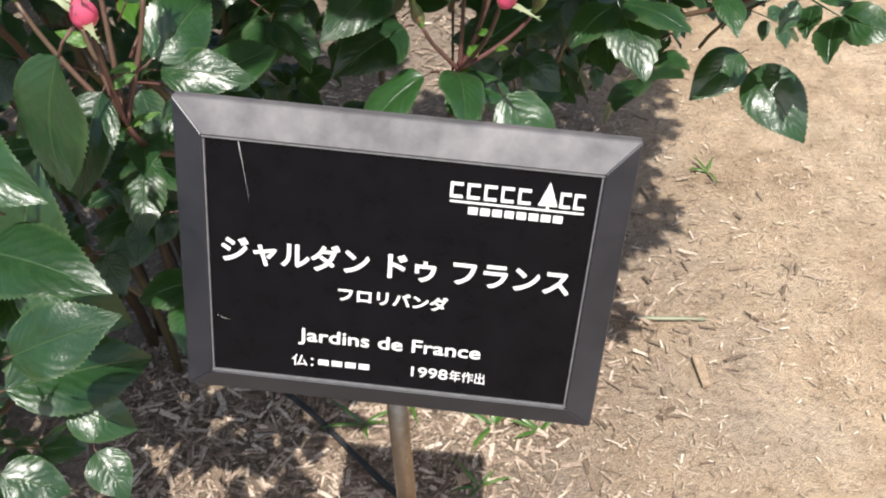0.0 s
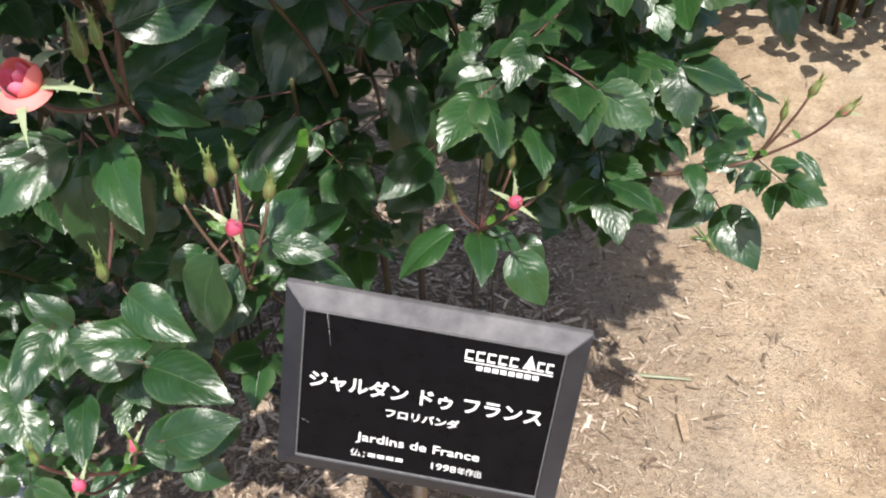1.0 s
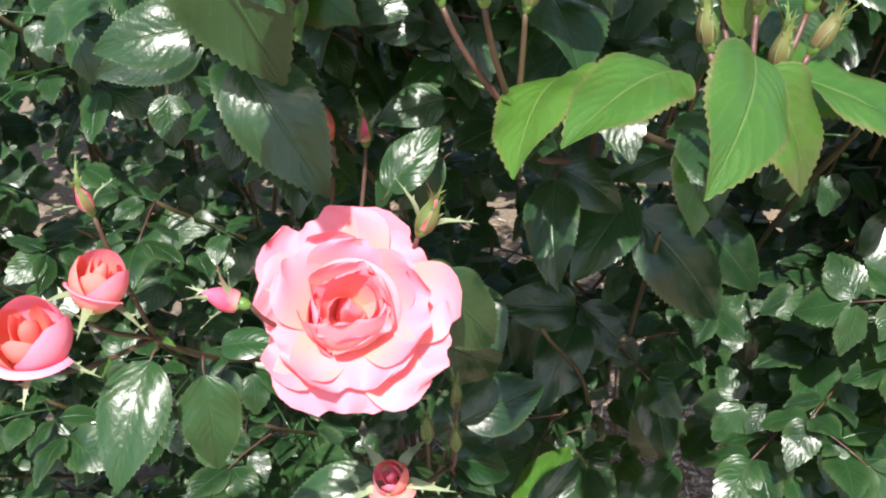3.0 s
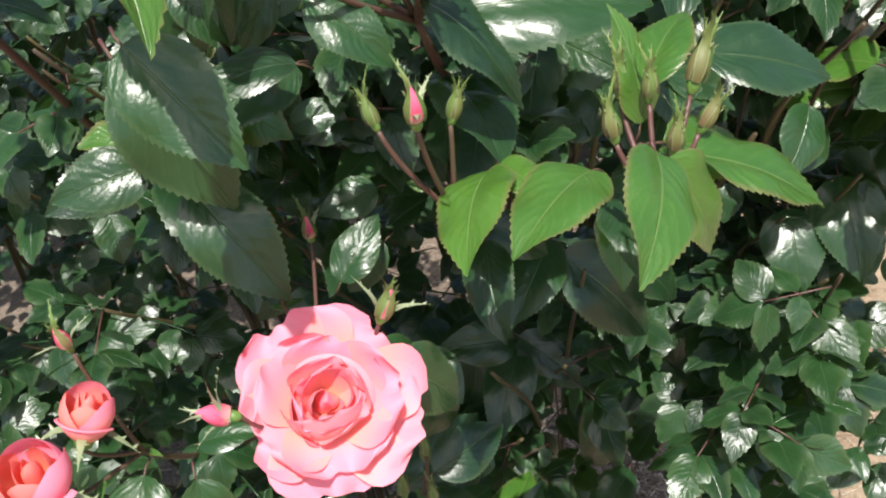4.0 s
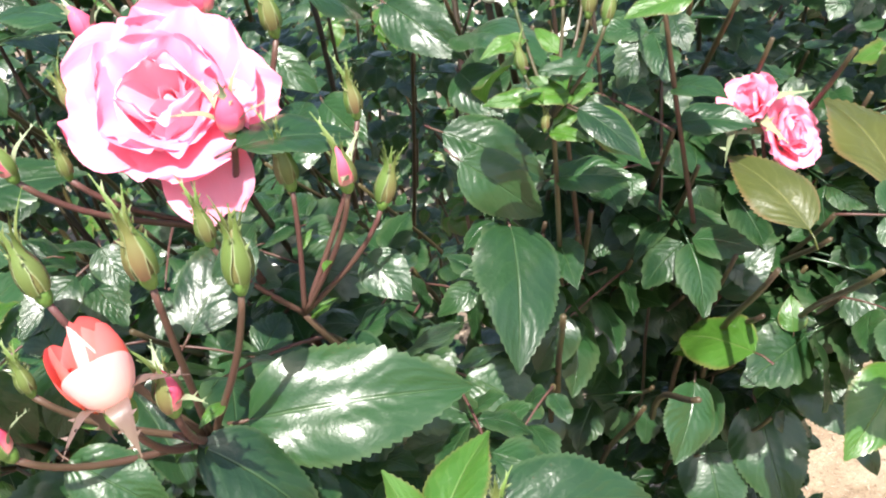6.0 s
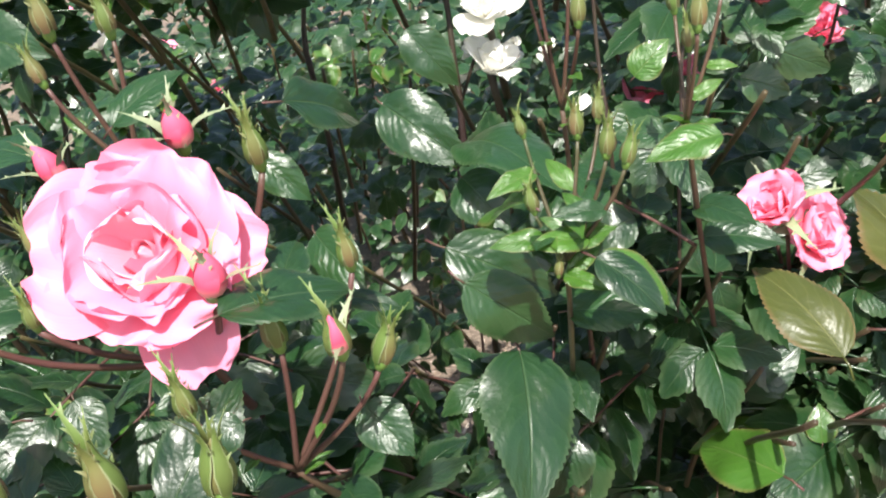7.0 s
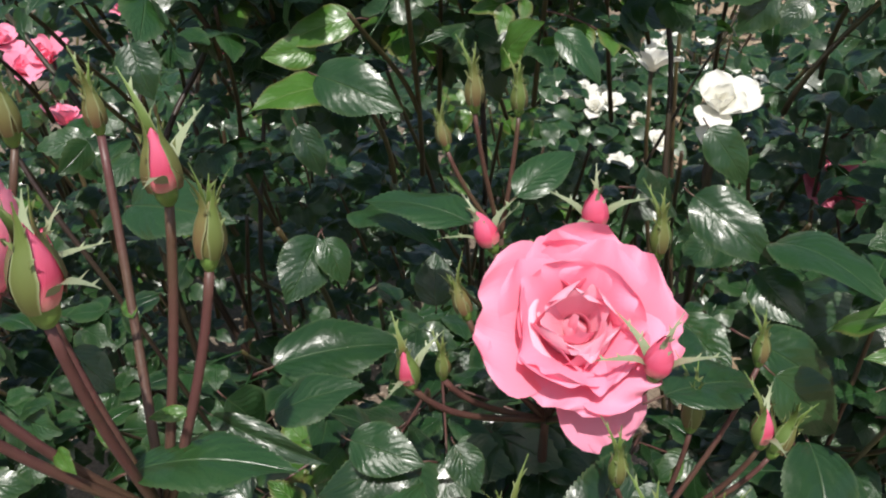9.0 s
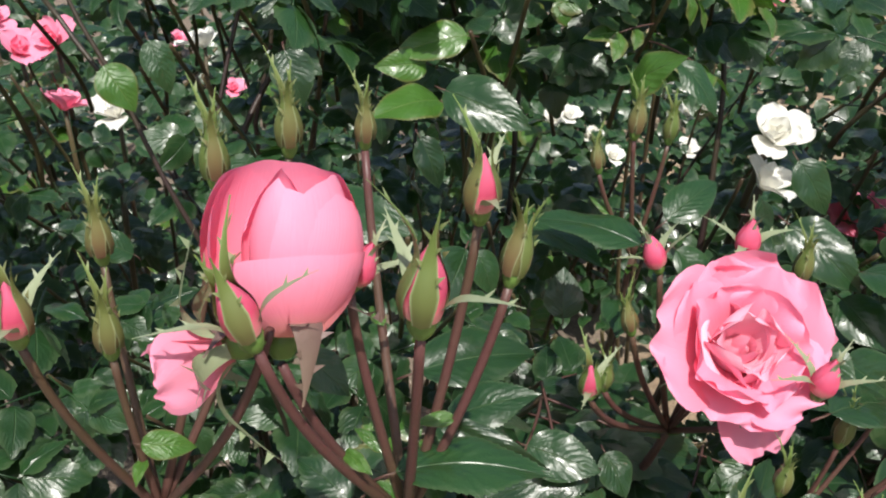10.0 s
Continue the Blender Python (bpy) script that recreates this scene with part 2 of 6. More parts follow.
BARK_CHIP = chip_material("bark_chip", [(0.0, (0.13, 0.095, 0.07)), (0.45, (0.27, 0.205, 0.155)), (0.8, (0.42, 0.335, 0.265)), (1.0, (0.62, 0.53, 0.44))])
PALE_CHIP = chip_material("pale_chip", [(0.0, (0.30, 0.22, 0.15)), (0.35, (0.46, 0.37, 0.27)), (0.75, (0.58, 0.49, 0.38)), (1.0, (0.76, 0.69, 0.58))])


def metal_material(name, colour, rough, metal, scale, wear):
    m, n, l, b = material(name, colour, rough, metal)
    tex = n.new("ShaderNodeTexCoord")
    a = node(n, "ShaderNodeTexNoise", Scale=scale, Detail=6.0, Roughness=0.65)
    l.new(tex.outputs["Object"], a.inputs["Vector"])
    r = ramp(n, [(0.35, colour), (0.75, wear)])
    l.new(a.outputs[0], r.inputs[0])
    l.new(r.outputs[0], b.inputs["Base Color"])
    l.new(maths(n, l, "MULTIPLY_ADD", a.outputs[0], 0.3, rough - 0.15), b.inputs["Roughness"])
    fine = node(n, "ShaderNodeTexNoise", Scale=scale * 12, Detail=3.0)
    l.new(tex.outputs["Object"], fine.inputs["Vector"])
    bump = node(n, "ShaderNodeBump", Strength=0.05, Distance=0.0004)
    l.new(fine.outputs[0], bump.inputs["Height"])
    l.new(bump.outputs[0], b.inputs["Normal"])
    return m


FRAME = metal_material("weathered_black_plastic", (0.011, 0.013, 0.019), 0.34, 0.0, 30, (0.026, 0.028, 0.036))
# for the top bar: grey lightened to hold sun glare, besides its dust
DUSTY_GLARE = metal_material("dusty_plastic_with_glare", (0.075, 0.073, 0.078), 0.33, 0.0, 55, (0.16, 0.15, 0.155))
PANEL = metal_material("black_acrylic", (0.003, 0.003, 0.004), 0.30, 0.0, 80, (0.005, 0.005, 0.0065))
PANEL.node_tree.nodes["Principled BSDF"].inputs["Specular IOR Level"].default_value = 0.14
WHITE = metal_material("white_print", (0.8, 0.8, 0.8), 0.5, 0.0, 200, (0.7, 0.7, 0.7))
POST = metal_material("galvanised_tube", (0.34, 0.29, 0.24), 0.30, 1.0, 60, (0.17, 0.12, 0.085))
TWIG = stem_material("twig_grey_green", (0.17, 0.20, 0.12), (0.26, 0.26, 0.18))
HOSE = metal_material("black_rubber", (0.015, 0.015, 0.016), 0.5, 0.0, 90, (0.03, 0.03, 0.03))
SCRATCH = metal_material("bright_scratch", (0.45, 0.45, 0.43), 0.5, 0.0, 200, (0.25, 0.25, 0.25))

# ---- mesh helpers ----


def part(name, data, mat, parent=None, label="", m=None):
    """Links a bmesh or a mesh as one object, under its thing."""
    if isinstance(data, bmesh.types.BMesh):
        mesh = bpy.data.meshes.new(name)
        data.to_mesh(mesh)
        data.free()
        data = mesh
    if mat is not None and not data.materials:
        data.materials.append(mat)
    ob = new(name, data)
    if parent is not None:
        ob.parent = parent
    if m is not None:
        ob.matrix_basis = m
    return tagged(ob, label) if label else ob


def smooth(mesh):
    mesh.polygons.foreach_set("use_smooth", [True] * len(mesh.polygons))
    return mesh


def pydata(name, verts, faces, uvs=None, rim=None, soft=True):
    mesh = bpy.data.meshes.new(name)
    mesh.from_pydata([tuple(v) for v in verts], [], faces)
    if uvs is not None:
        layer = mesh.uv_layers.new(name="UVMap")
        loops = np.empty(len(mesh.loops), dtype=np.int32)
        mesh.loops.foreach_get("vertex_index", loops)
        layer.data.foreach_set("uv", np.asarray(uvs, dtype=np.float32)[loops].ravel())
    if rim is not None:
        mesh.attributes.new("rim", "FLOAT", "POINT").data.foreach_set("value", np.asarray(rim, dtype=np.float32))
    mesh.update()
    return smooth(mesh) if soft else mesh


def frame_from(origin, along, up):
    """A pose whose x runs along and whose z is as near to up as can be."""
    x = Vector(along).normalized()
    z = Vector(up)
    z = (z - x * z.dot(x))
    z = z.normalized() if z.length > 1e-5 else x.orthogonal().normalized()
    y = z.cross(x)
    m = Matrix((x, y, z)).transposed().to_4x4()
    m.translation = origin
    return m


def bezier(a, b, c, d, n):
    a, b, c, d = (Vector(v) for v in (a, b, c, d))
    out = []
    for i in range(n + 1):
        s = i / n
        out.append(a * (1 - s) ** 3 + b * 3 * s * (1 - s) ** 2 + c * 3 * s * s * (1 - s) + d * s ** 3)
    return out


def tube(path, r0, r1, sides=7, knob=0.0):
    """Vertices and faces of a tapered tube along a path, with slight nodes."""
    verts, faces = [], []
    n = len(path)
    side = Vector((0.3, 0.9, 0.2))
    for i, p in enumerate(path):
        d = (path[min(i + 1, n - 1)] - path[max(i - 1, 0)]).normalized()
        u = d.cross(side).normalized()
        w = d.cross(u)
        r = r0 + (r1 - r0) * i / (n - 1)
        if knob and i % 4 == 2:
            r *= 1 + knob
        for k in range(sides):
            a = 2 * math.pi * k / sides
            verts.append(p + (u * math.cos(a) + w * math.sin(a)) * r)
        if i:
            for k in range(sides):
                j = (k + 1) % sides
                faces.append(((i - 1) * sides + k, (i - 1) * sides + j, i * sides + j, i * sides + k))
    faces.append(tuple(range(sides))[::-1])
    faces.append(tuple((n - 1) * sides + k for k in range(sides)))
    return verts, faces


def join(pieces):
    """Pieces (verts, faces, uvs, rim) put into one set of arrays."""
    V, F, U, R, at = [], [], [], [], 0
    for v, f, u, r in pieces:
        V.append(v), U.append(u), R.append(r)
        F += [tuple(i + at for i in face) for face in f]
        at += len(v)
    return np.concatenate(V), F, np.concatenate(U), np.concatenate(R)


def leaflet(length, width, rows, seed, fold=0.28, curl=0.25, teeth=True, cols=(-1.0, -0.5, 0.0, 0.5, 1.0), pucker=0.0):
    """One serrated rose leaflet from its foot at 0 along x: two convex halves about a sunken midrib."""
    rng = np.random.default_rng(seed)
    v, u, rim = [], [], []
    twist = rng.uniform(-0.22, 0.22)
    wav, ph = rng.uniform(0.05, 0.13), rng.uniform(0, 6.3)
    sway, bulge = rng.uniform(-0.10, 0.10), rng.uniform(0.02, 0.05)
    n = len(cols)
    for i in range(rows + 1):
        s = i / rows
        half = width * 0.5 * s ** 0.60 * (1 - s) ** 0.98 / 0.346 if 0 < i < rows else 0.0004
        for c in cols:
            w, along = half * c, s
            if teeth and abs(c) == 1 and 0 < i < rows:
                w *= 1.015 if i % 2 else 0.96
                along += 0.5 / rows if i % 2 else -0.2 / rows
            q = abs(w) / (width * 0.5)
            z = fold * abs(w) * (1.5 - 1.25 * q) - curl * length * s * s * 0.8 + twist * w * s
            z += wav * abs(w) * math.sin(ph + s * 11 + (2 if c < 0 else 0)) + sway * w * math.sin(ph + 5 * s)
            z += bulge * length * math.sin(math.pi * s) * (1 - q * q)
            z += pucker * length * math.sin(40 * (s - 0.3 * abs(c)) + 1.3 * math.sin(ph + 9 * s) + (1.1 if c < 0 else 0)) * 4 * abs(c) * (1 - abs(c)) * min(1, 3 * s, 3 - 3 * s)
            v.append((length * along * (1 - 0.06 * curl), w, z))
            u.append((0.5 + c * 0.5, s))
            rim.append(1.0 if abs(c) == 1 else 0.0)
    f = []
    for i in range(rows):
        for k in range(n - 1):
            a = i * n + k
            f.append((a, a + n, a + n + 1, a + 1))
    return np.array(v), f, np.array(u), np.array(rim)


def moved(piece, m):
    v, f, u, r = piece
    a = np.array(m)
    return v @ a[:3, :3].T + a[:3, 3], f, u, r


def stalk(path, r0, r1, sides=5):
    v, f = tube(path, r0, r1, sides)
    return np.array([tuple(p) for p in v]), f, np.zeros((len(v), 2)), np.zeros(len(v))


def compound(seed, size, rows, count=5):
    """A rose leaf: a drooping stalk with three to seven leaflets."""
    rng = np.random.default_rng(seed)
    L = size
    path = bezier((0, 0, 0), (L * 0.3, 0, L * 0.05), (L * 0.6, rng.uniform(-.05, .05) * L, L * 0.04), (L, 0, -L * 0.06), 5)
    pieces = [stalk(path, 0.0011, 0.0007, 4)]
    end = L * rng.uniform(0.72, 0.85)
    pieces.append(moved(leaflet(end, end * rng.uniform(0.64, 0.78), rows, seed * 7 + 1, rng.uniform(.1, .35), rng.uniform(.1, .4)),
                        pose(L, 0, -L * 0.06, rng.uniform(-22, 22), rng.uniform(-5, 32), rng.uniform(-14, 14))))
    pairs = (count - 1) // 2
    for k in range(pairs):
        at = 0.93 - 0.42 * k + rng.uniform(-.03, .03)
        p = path[0].lerp(path[-1], at)
        for sgn in (-1, 1):
            size_k = end * (0.88 - 0.17 * k) * rng.uniform(0.9, 1.08)
            turn = sgn * rng.uniform(52, 75)
            pieces.append(moved(leaflet(size_k, size_k * rng.uniform(0.64, 0.8), rows, seed * 7 + 3 + k * 2 + sgn, rng.uniform(.1, .35), rng.uniform(.1, .4)),
                                pose(p.x, p.y, p.z + 0.001, sgn * rng.uniform(-38, 22), rng.uniform(-14, 30), turn) @ pose(0.003, 0, 0)))
    return join(pieces)


def single(seed, rows=44):
    """A leaflet one metre long on a short stalk, to be scaled."""
    own = leaflet(1.0, 0.62, rows, seed, 0.24 + 0.08 * (seed % 3), 0.26 + 0.07 * (seed % 4), True, (-1.0, -0.85, -0.55, -0.25, 0.0, 0.25, 0.55, 0.85, 1.0), 0.0030)
    return join([stalk([Vector((-0.16, 0.02, -0.07)), Vector((-0.07, 0.0, -0.02)), Vector((0.03, 0.0, -0.004))], 0.013, 0.010, 5), own])


# ---- the ground ----


def ground_z(x, y):
    return 0.012 * noise.noise((x * 3, y * 3, 1)) + 0.02 * noise.noise((x, y, 4)) if abs(x) < 2 and -0.5 < y < 3 else 0.0


bm = bmesh.new()
xs = [-400, -60, -12, -5, -3] + [-2 + 0.05 * i for i in range(81)] + [3, 5, 12, 60, 400]
ys = [-400, -60, -12, -4, -1.5] + [-0.6 + 0.05 * i for i in range(73)] + [4, 6, 12, 60, 400]
grid = [[bm.verts.new((x, y, ground_z(x, y))) for x in xs] for y in ys]
for j in range(len(ys) - 1):
    for i in range(len(xs) - 1):
        bm.faces.new((grid[j][i], grid[j][i + 1], grid[j + 1][i + 1], grid[j + 1][i]))
ground = part("ground", bm, ground_material(), label="sandy bare earth with bark bedding and litter")
smooth(ground.data)
tagged(ground, category="ground", kind="structure")


def chips(name, count, region, sizes, mat, label, seed):
    """Flat splinters strewn over the ground; loose litter, past counting."""
    rng = np.random.default_rng(seed)
    V, F = [], []
    made = 0
    while made < count:
        x, y = rng.uniform(region[0], region[1]), rng.uniform(region[2], region[3])
        if rng.random() > region[4](x, y):
            continue
        made += 1
        L, W = rng.uniform(*sizes) * rng.uniform(0.4, 1), 0
        W = L * rng.uniform(0.06, 0.32)
        H = W * rng.uniform(0.08, 0.2)
        m = pose(x, y, 0.002 + ground_z(x, y) + rng.uniform(0, 0.006), rng.uniform(-12, 12), rng.uniform(-12, 12), rng.uniform(0, 360))
        b = len(V)
        for px, py, pz in ((-.5, -.4, 0), (.5, -.3, 0), (.42, .45, 0), (-.5, .35, 0), (-.44, -.3, 1), (.45, -.28, 1), (.4, .3, 1), (-.46, .28, 1)):
            V.append(m @ Vector((px * L, py * W, pz * H)))
        F += [tuple(b + i for i in q) for q in ((0, 1, 5, 4), (1, 2, 6, 5), (2, 3, 7, 6), (3, 0, 4, 7), (4, 5, 6, 7))]
    ob = part(name, pydata(name, V, F, soft=False), mat, label=label)
    return tagged(ob, category="litter", kind="stuff")


def bed_share(x, y):
    edge = x - 0.20 - 0.18 * noise.noise((x * 2, y * 2, 7))
    return 1.0 if edge < 0 else max(0.02, 1 - edge * 4)


chips("bark_litter", 11000, (-1.0, 0.75, 0.55, 2.3, bed_share), (0.010, 0.038), BARK_CHIP, "shredded brown bark strewn under the bush", 3)
chips("bark_shreds", 13000, (-0.42, 0.36, 0.78, 1.65, lambda x, y: min(1.0, max(0.0, 1 - (x - 0.08 - 0.16 * noise.noise((x * 2, y * 2, 7))) * 6))), (0.012, 0.040), BARK_CHIP, "dense mat of shredded bark round the post", 4)
chips("wood_splinters", 9000, (0.0, 1.0, 0.62, 2.0, lambda x, y: 0.3 + 0.7 * (noise.noise((x * 5, y * 5, 9)) > 0)), (0.002, 0.016), PALE_CHIP, "small pale splinters scattered on the sand", 5)

# ---- the plant label ----
SIGN = Matrix(((0.99439, 0.0157, 0.1046, 0.0604), (-0.03414, 0.98365, 0.17684, 0.4328), (-0.10011, -0.17941, 0.97867, 0.7456), (0, 0, 0, 1)))
PW, PH, LIP, DEEP = 0.150, 0.1085, 0.0124, 0.0065
sign = tagged(new("plant_label"), "black framed plant name label with white lettering on a metal post", "sign")
sign.matrix_basis = pose(0.060, 0.4325, 0.0)
TO_SIGN = sign.matrix_basis.inverted() @ SIGN
PRINT = TO_SIGN @ Matrix.Diagonal((1, 1, 1.069, 1))


def box(bm_, size, at):
    got = bmesh.ops.create_cube(bm_, size=1.0)["verts"]
    bmesh.ops.scale(bm_, vec=size, verts=got)
    bmesh.ops.translate(bm_, vec=at, verts=got)
    return got


bm = bmesh.new()
box(bm, (PW, 0.004, PH), (0, 0.0025, 0))
panel = part("panel", bm, PANEL, sign, "matt black panel with fine scratches", TO_SIGN)
bm = bmesh.new()
box(bm, (PW + 2 * LIP - 0.004, 0.003, PH + 2 * LIP - 0.004), (0, DEEP + 0.001, 0))
part("back_plate", bm, FRAME, sign, m=TO_SIGN)


def frame_bar(length, turn, shift, mat=FRAME, label="bevelled weathered black frame bar"):
    """One mitred bar of the frame: a flat sloping face, a thin inner lip, an outer edge and a back."""
    a, o = length / 2, length / 2 + LIP
    v = [(-a, -0.001, 0), (a, -0.001, 0), (o, DEEP - 0.002, LIP), (-o, DEEP - 0.002, LIP), (-a, 0.004, 0), (a, 0.004, 0), (o, DEEP + 0.003, LIP), (-o, DEEP + 0.003, LIP)]
    f = [(0, 1, 2, 3), (0, 4, 5, 1), (3, 2, 6, 7), (4, 7, 6, 5), (1, 5, 6, 2), (0, 3, 7, 4)]
    b = bmesh.new()
    vs = [b.verts.new(p) for p in v]
    for q in f:
        b.faces.new([vs[i] for i in q])
    bmesh.ops.recalc_face_normals(b, faces=b.faces)
    bmesh.ops.bevel(b, geom=b.edges[:], offset=0.0005, segments=1, affect="EDGES")
    return part("frame_bar", b, mat, sign, label, TO_SIGN @ pose(*shift, 0, turn, 0))


frame_bar(PW, 0, (0, 0, PH / 2), DUSTY_GLARE, "dusty top frame bar with sun glare put into its grey")
frame_bar(PH, 90, (PW / 2, 0, 0))
frame_bar(PW, 180, (0, 0, -PH / 2))
frame_bar(PH, 270, (-PW / 2, 0, 0))
LINE = metal_material("worn_bright_edge", (0.16, 0.16, 0.165), 0.45, 0.0, 150, (0.09, 0.09, 0.095))
for size, at in (((PW, 0.0012, 0.0007), (0, 0.0, PH / 2 - 0.0006)), ((PW, 0.0012, 0.0007), (0, 0.0, -PH / 2 + 0.0006)),
                 ((0.0006, 0.0012, PH - 0.003), (-PW / 2 + 0.0006, 0.0, 0)), ((0.0006, 0.0012, PH - 0.003), (PW / 2 - 0.0006, 0.0, 0))):
    bm = bmesh.new()
    box(bm, size, at)
    part("panel_edge", bm, LINE, sign, "thin worn edge of the panel", TO_SIGN)

v, f = tube([Vector((-0.008, 0.026, z)) for z in (0.705, 0.5, 0.25, -0.02)], 0.0052, 0.0052, 20)
part("post", pydata("post", v, f), POST, sign, "dull galvanised metal tube")
bm = bmesh.new()
box(bm, (0.030, 0.014, 0.05), (0, DEEP + 0.008, -0.01))
bmesh.ops.bevel(bm, geom=bm.edges[:], offset=0.002, segments=1, affect="EDGES")
part("post_bracket", bm, FRAME, sign, m=TO_SIGN)


def lettering(text, left, right, base, height, weight, squeeze=True):
    """White printed characters between two x, on a base line, on the panel."""
    c = bpy.data.curves.new("lettering", "FONT")
    c.body, c.size, c.resolution_u, c.offset, c.extrude = text, 1.0, 3, weight, 0.0
    o = bpy.data.objects.new("lettering", c)
    scene.collection.objects.link(o)
    mesh = bpy.data.meshes.new_from_object(o.evaluated_get(bpy.context.evaluated_depsgraph_get()))
    bpy.data.objects.remove(o)
    co = np.empty(len(mesh.vertices) * 3)
    mesh.vertices.foreach_get("co", co)
    co = co.reshape(-1, 3)
    lo, hi = co.min(0), co.max(0)
    sx, sy = (right - left) / (hi[0] - lo[0]), height / (hi[1] - lo[1])
    out = np.stack([left + (co[:, 0] - lo[0]) * sx, np.full(len(co), 0.0002), base + 0.0003 + (co[:, 1] - lo[1]) * sy], 1)
    mesh.vertices.foreach_set("co", out.ravel())
    mesh.update()
    return part("lettering", mesh, WHITE, sign, "white printed lettering", PRINT)


def bars(pieces, label):
    bm_ = bmesh.new()
    for x0, x1, z0, z1 in pieces:
        box(bm_, (x1 - x0, 0.0004, z1 - z0), ((x0 + x1) / 2, 0.0002, (z0 + z1) / 2))
    return part("print", bm_, WHITE, sign, label, PRINT)


lettering("ジャルダン ドゥ フランス", -0.0695, 0.0688, -0.0006, 0.0118, 0.026)
lettering("フロリバンダ", -0.0223, 0.0220, -0.0125, 0.0063, 0.028)
lettering("Jardins de France", -0.0385, 0.0372, -0.0345, 0.0078, 0.013)
lettering("仏：", -0.0412, -0.0320, -0.0446, 0.0054, 0.008)
lettering("1998", 0.0092, 0.0245, -0.0440, 0.0048, 0.008)
lettering("年作出", 0.0252, 0.0400, -0.0444, 0.0054, 0.006)
bars([(-0.0300 + k * 0.0057, -0.0300 + k * 0.0057 + 0.0044, -0.0428, -0.0405) for k in range(4)], "white bars of unread print")
# the park's mark: a row of plain strokes, a tree, a rule and a line of small print
strokes = [(0.0188 + k * 0.0064, 0.0188 + k * 0.0064 + 0.0048, 0.0362, 0.0422) for k in range(5)] + [(0.0600 + k * 0.0052, 0.0600 + k * 0.0052 + 0.0040, 0.0362, 0.0422) for k in range(2)]
outline = []
for x0, x1, z0, z1 in strokes:
    outline += [(x0, x1, z1 - 0.0011, z1), (x0, x1, z0, z0 + 0.0011), (x0, x0 + 0.0011, z0 + 0.0011, z1 - 0.0011)]
bars(outline, "white strokes of the park's mark")
bars([(0.0190, 0.0695, 0.0344, 0.0350)], "white rule under the mark")
bars([(0.0262 + k * 0.0046, 0.0262 + k * 0.0046 + 0.0036, 0.0302, 0.0329) for k in range(8)], "white bars of small print")
bm = bmesh.new()
for tri in (((0.0520, 0.0364), (0.0594, 0.0364), (0.0557, 0.0458)), ((0.0550, 0.0350), (0.0564, 0.0350), (0.0557, 0.0380))):
    bm.faces.new([bm.verts.new((x, 0.00015, z)) for x, z in tri])
part("tree_mark", bm, WHITE, sign, "white fir tree shape", PRINT)
v, f = tube(bezier((-0.0615, 0.0006, 0.049), (-0.0595, 0.0006, 0.037), (-0.0580, 0.0006, 0.030), (-0.0567, 0.0006, 0.0142), 8), 0.00022, 0.00007, 4)
part("scratch", pydata("scratch", v, f), SCRATCH, sign, "long thin scratch", PRINT)
v, f = tube(bezier((-0.072, 0.0006, -0.026), (-0.070, 0.0006, -0.0275), (-0.068, 0.0006, -0.028), (-0.066, 0.0006, -0.0285), 5), 0.0002, 0.0001, 4)
part("scratch", pydata("scratch", v, f), SCRATCH, sign, "short scratch", TO_SIGN)

# ---- on the ground ----


def concrete_material():
    """Pale grey cast concrete, pitted and stained."""
    m, n, l, b = material("pale_concrete", (0.5, 0.5, 0.5), 0.9, spec=0.25)
    tex = n.new("ShaderNodeTexCoord")
    wide = node(n, "ShaderNodeTexNoise", Scale=9.0, Detail=6.0, Roughness=0.65)
    pits = node(n, "ShaderNodeTexNoise", Scale=95.0, Detail=6.0, Roughness=0.75)
    for t in (wide, pits):
        l.new(tex.outputs["Object"], t.inputs["Vector"])
    tone = ramp(n, [(0.3, (0.36, 0.36, 0.36)), (0.7, (0.60, 0.60, 0.61))])
    l.new(wide.outputs[0], tone.inputs[0])
    pit = ramp(n, [(0.34, (0.42, 0.42, 0.43)), (0.5, (1, 1, 1)), (0.68, (1.15, 1.15, 1.15))])
    l.new(pits.outputs[0], pit.inputs[0])
    l.new(mixed(n, l, 1.0, tone.outputs[0], pit.outputs[0], "MULTIPLY"), b.inputs["Base Color"])
    bump = node(n, "ShaderNodeBump", Strength=0.8, Distance=0.004)
    l.new(pits.outputs[0], bump.inputs["Height"])
    l.new(bump.outputs[0], b.inputs["Normal"])
    return m


CONCRETE = concrete_material()
bm = bmesh.new()
box(bm, (0.62, 0.60, 0.10), (0, 0, 0.0))
bmesh.ops.bevel(bm, geom=bm.edges[:], offset=0.012, segments=2, affect="EDGES")
tagged(part("paving_slab", bm, CONCRETE, None, "pale grey pitted concrete slab beside the bush", pose(-0.86, 0.83, 0.0, 0, 0, 24)), category="slab")
v, f = tube(bezier((-0.30, 1.10, 0.012), (-0.16, 1.04, 0.014), (-0.12, 0.95, 0.012), (-0.02, 0.86, 0.011), 14) + bezier((0.0, 0.845, 0.011), (0.08, 0.78, 0.011), (0.2, 0.74, 0.01), (0.4, 0.5, 0.01), 10), 0.0042, 0.0042, 10)
v = [p + Vector((0, 0, ground_z(p.x, p.y))) for p in v]
tagged(part("irrigation_hose", pydata("irrigation_hose", v, f), HOSE), "black rubber drip hose lying on the bark", "hose")


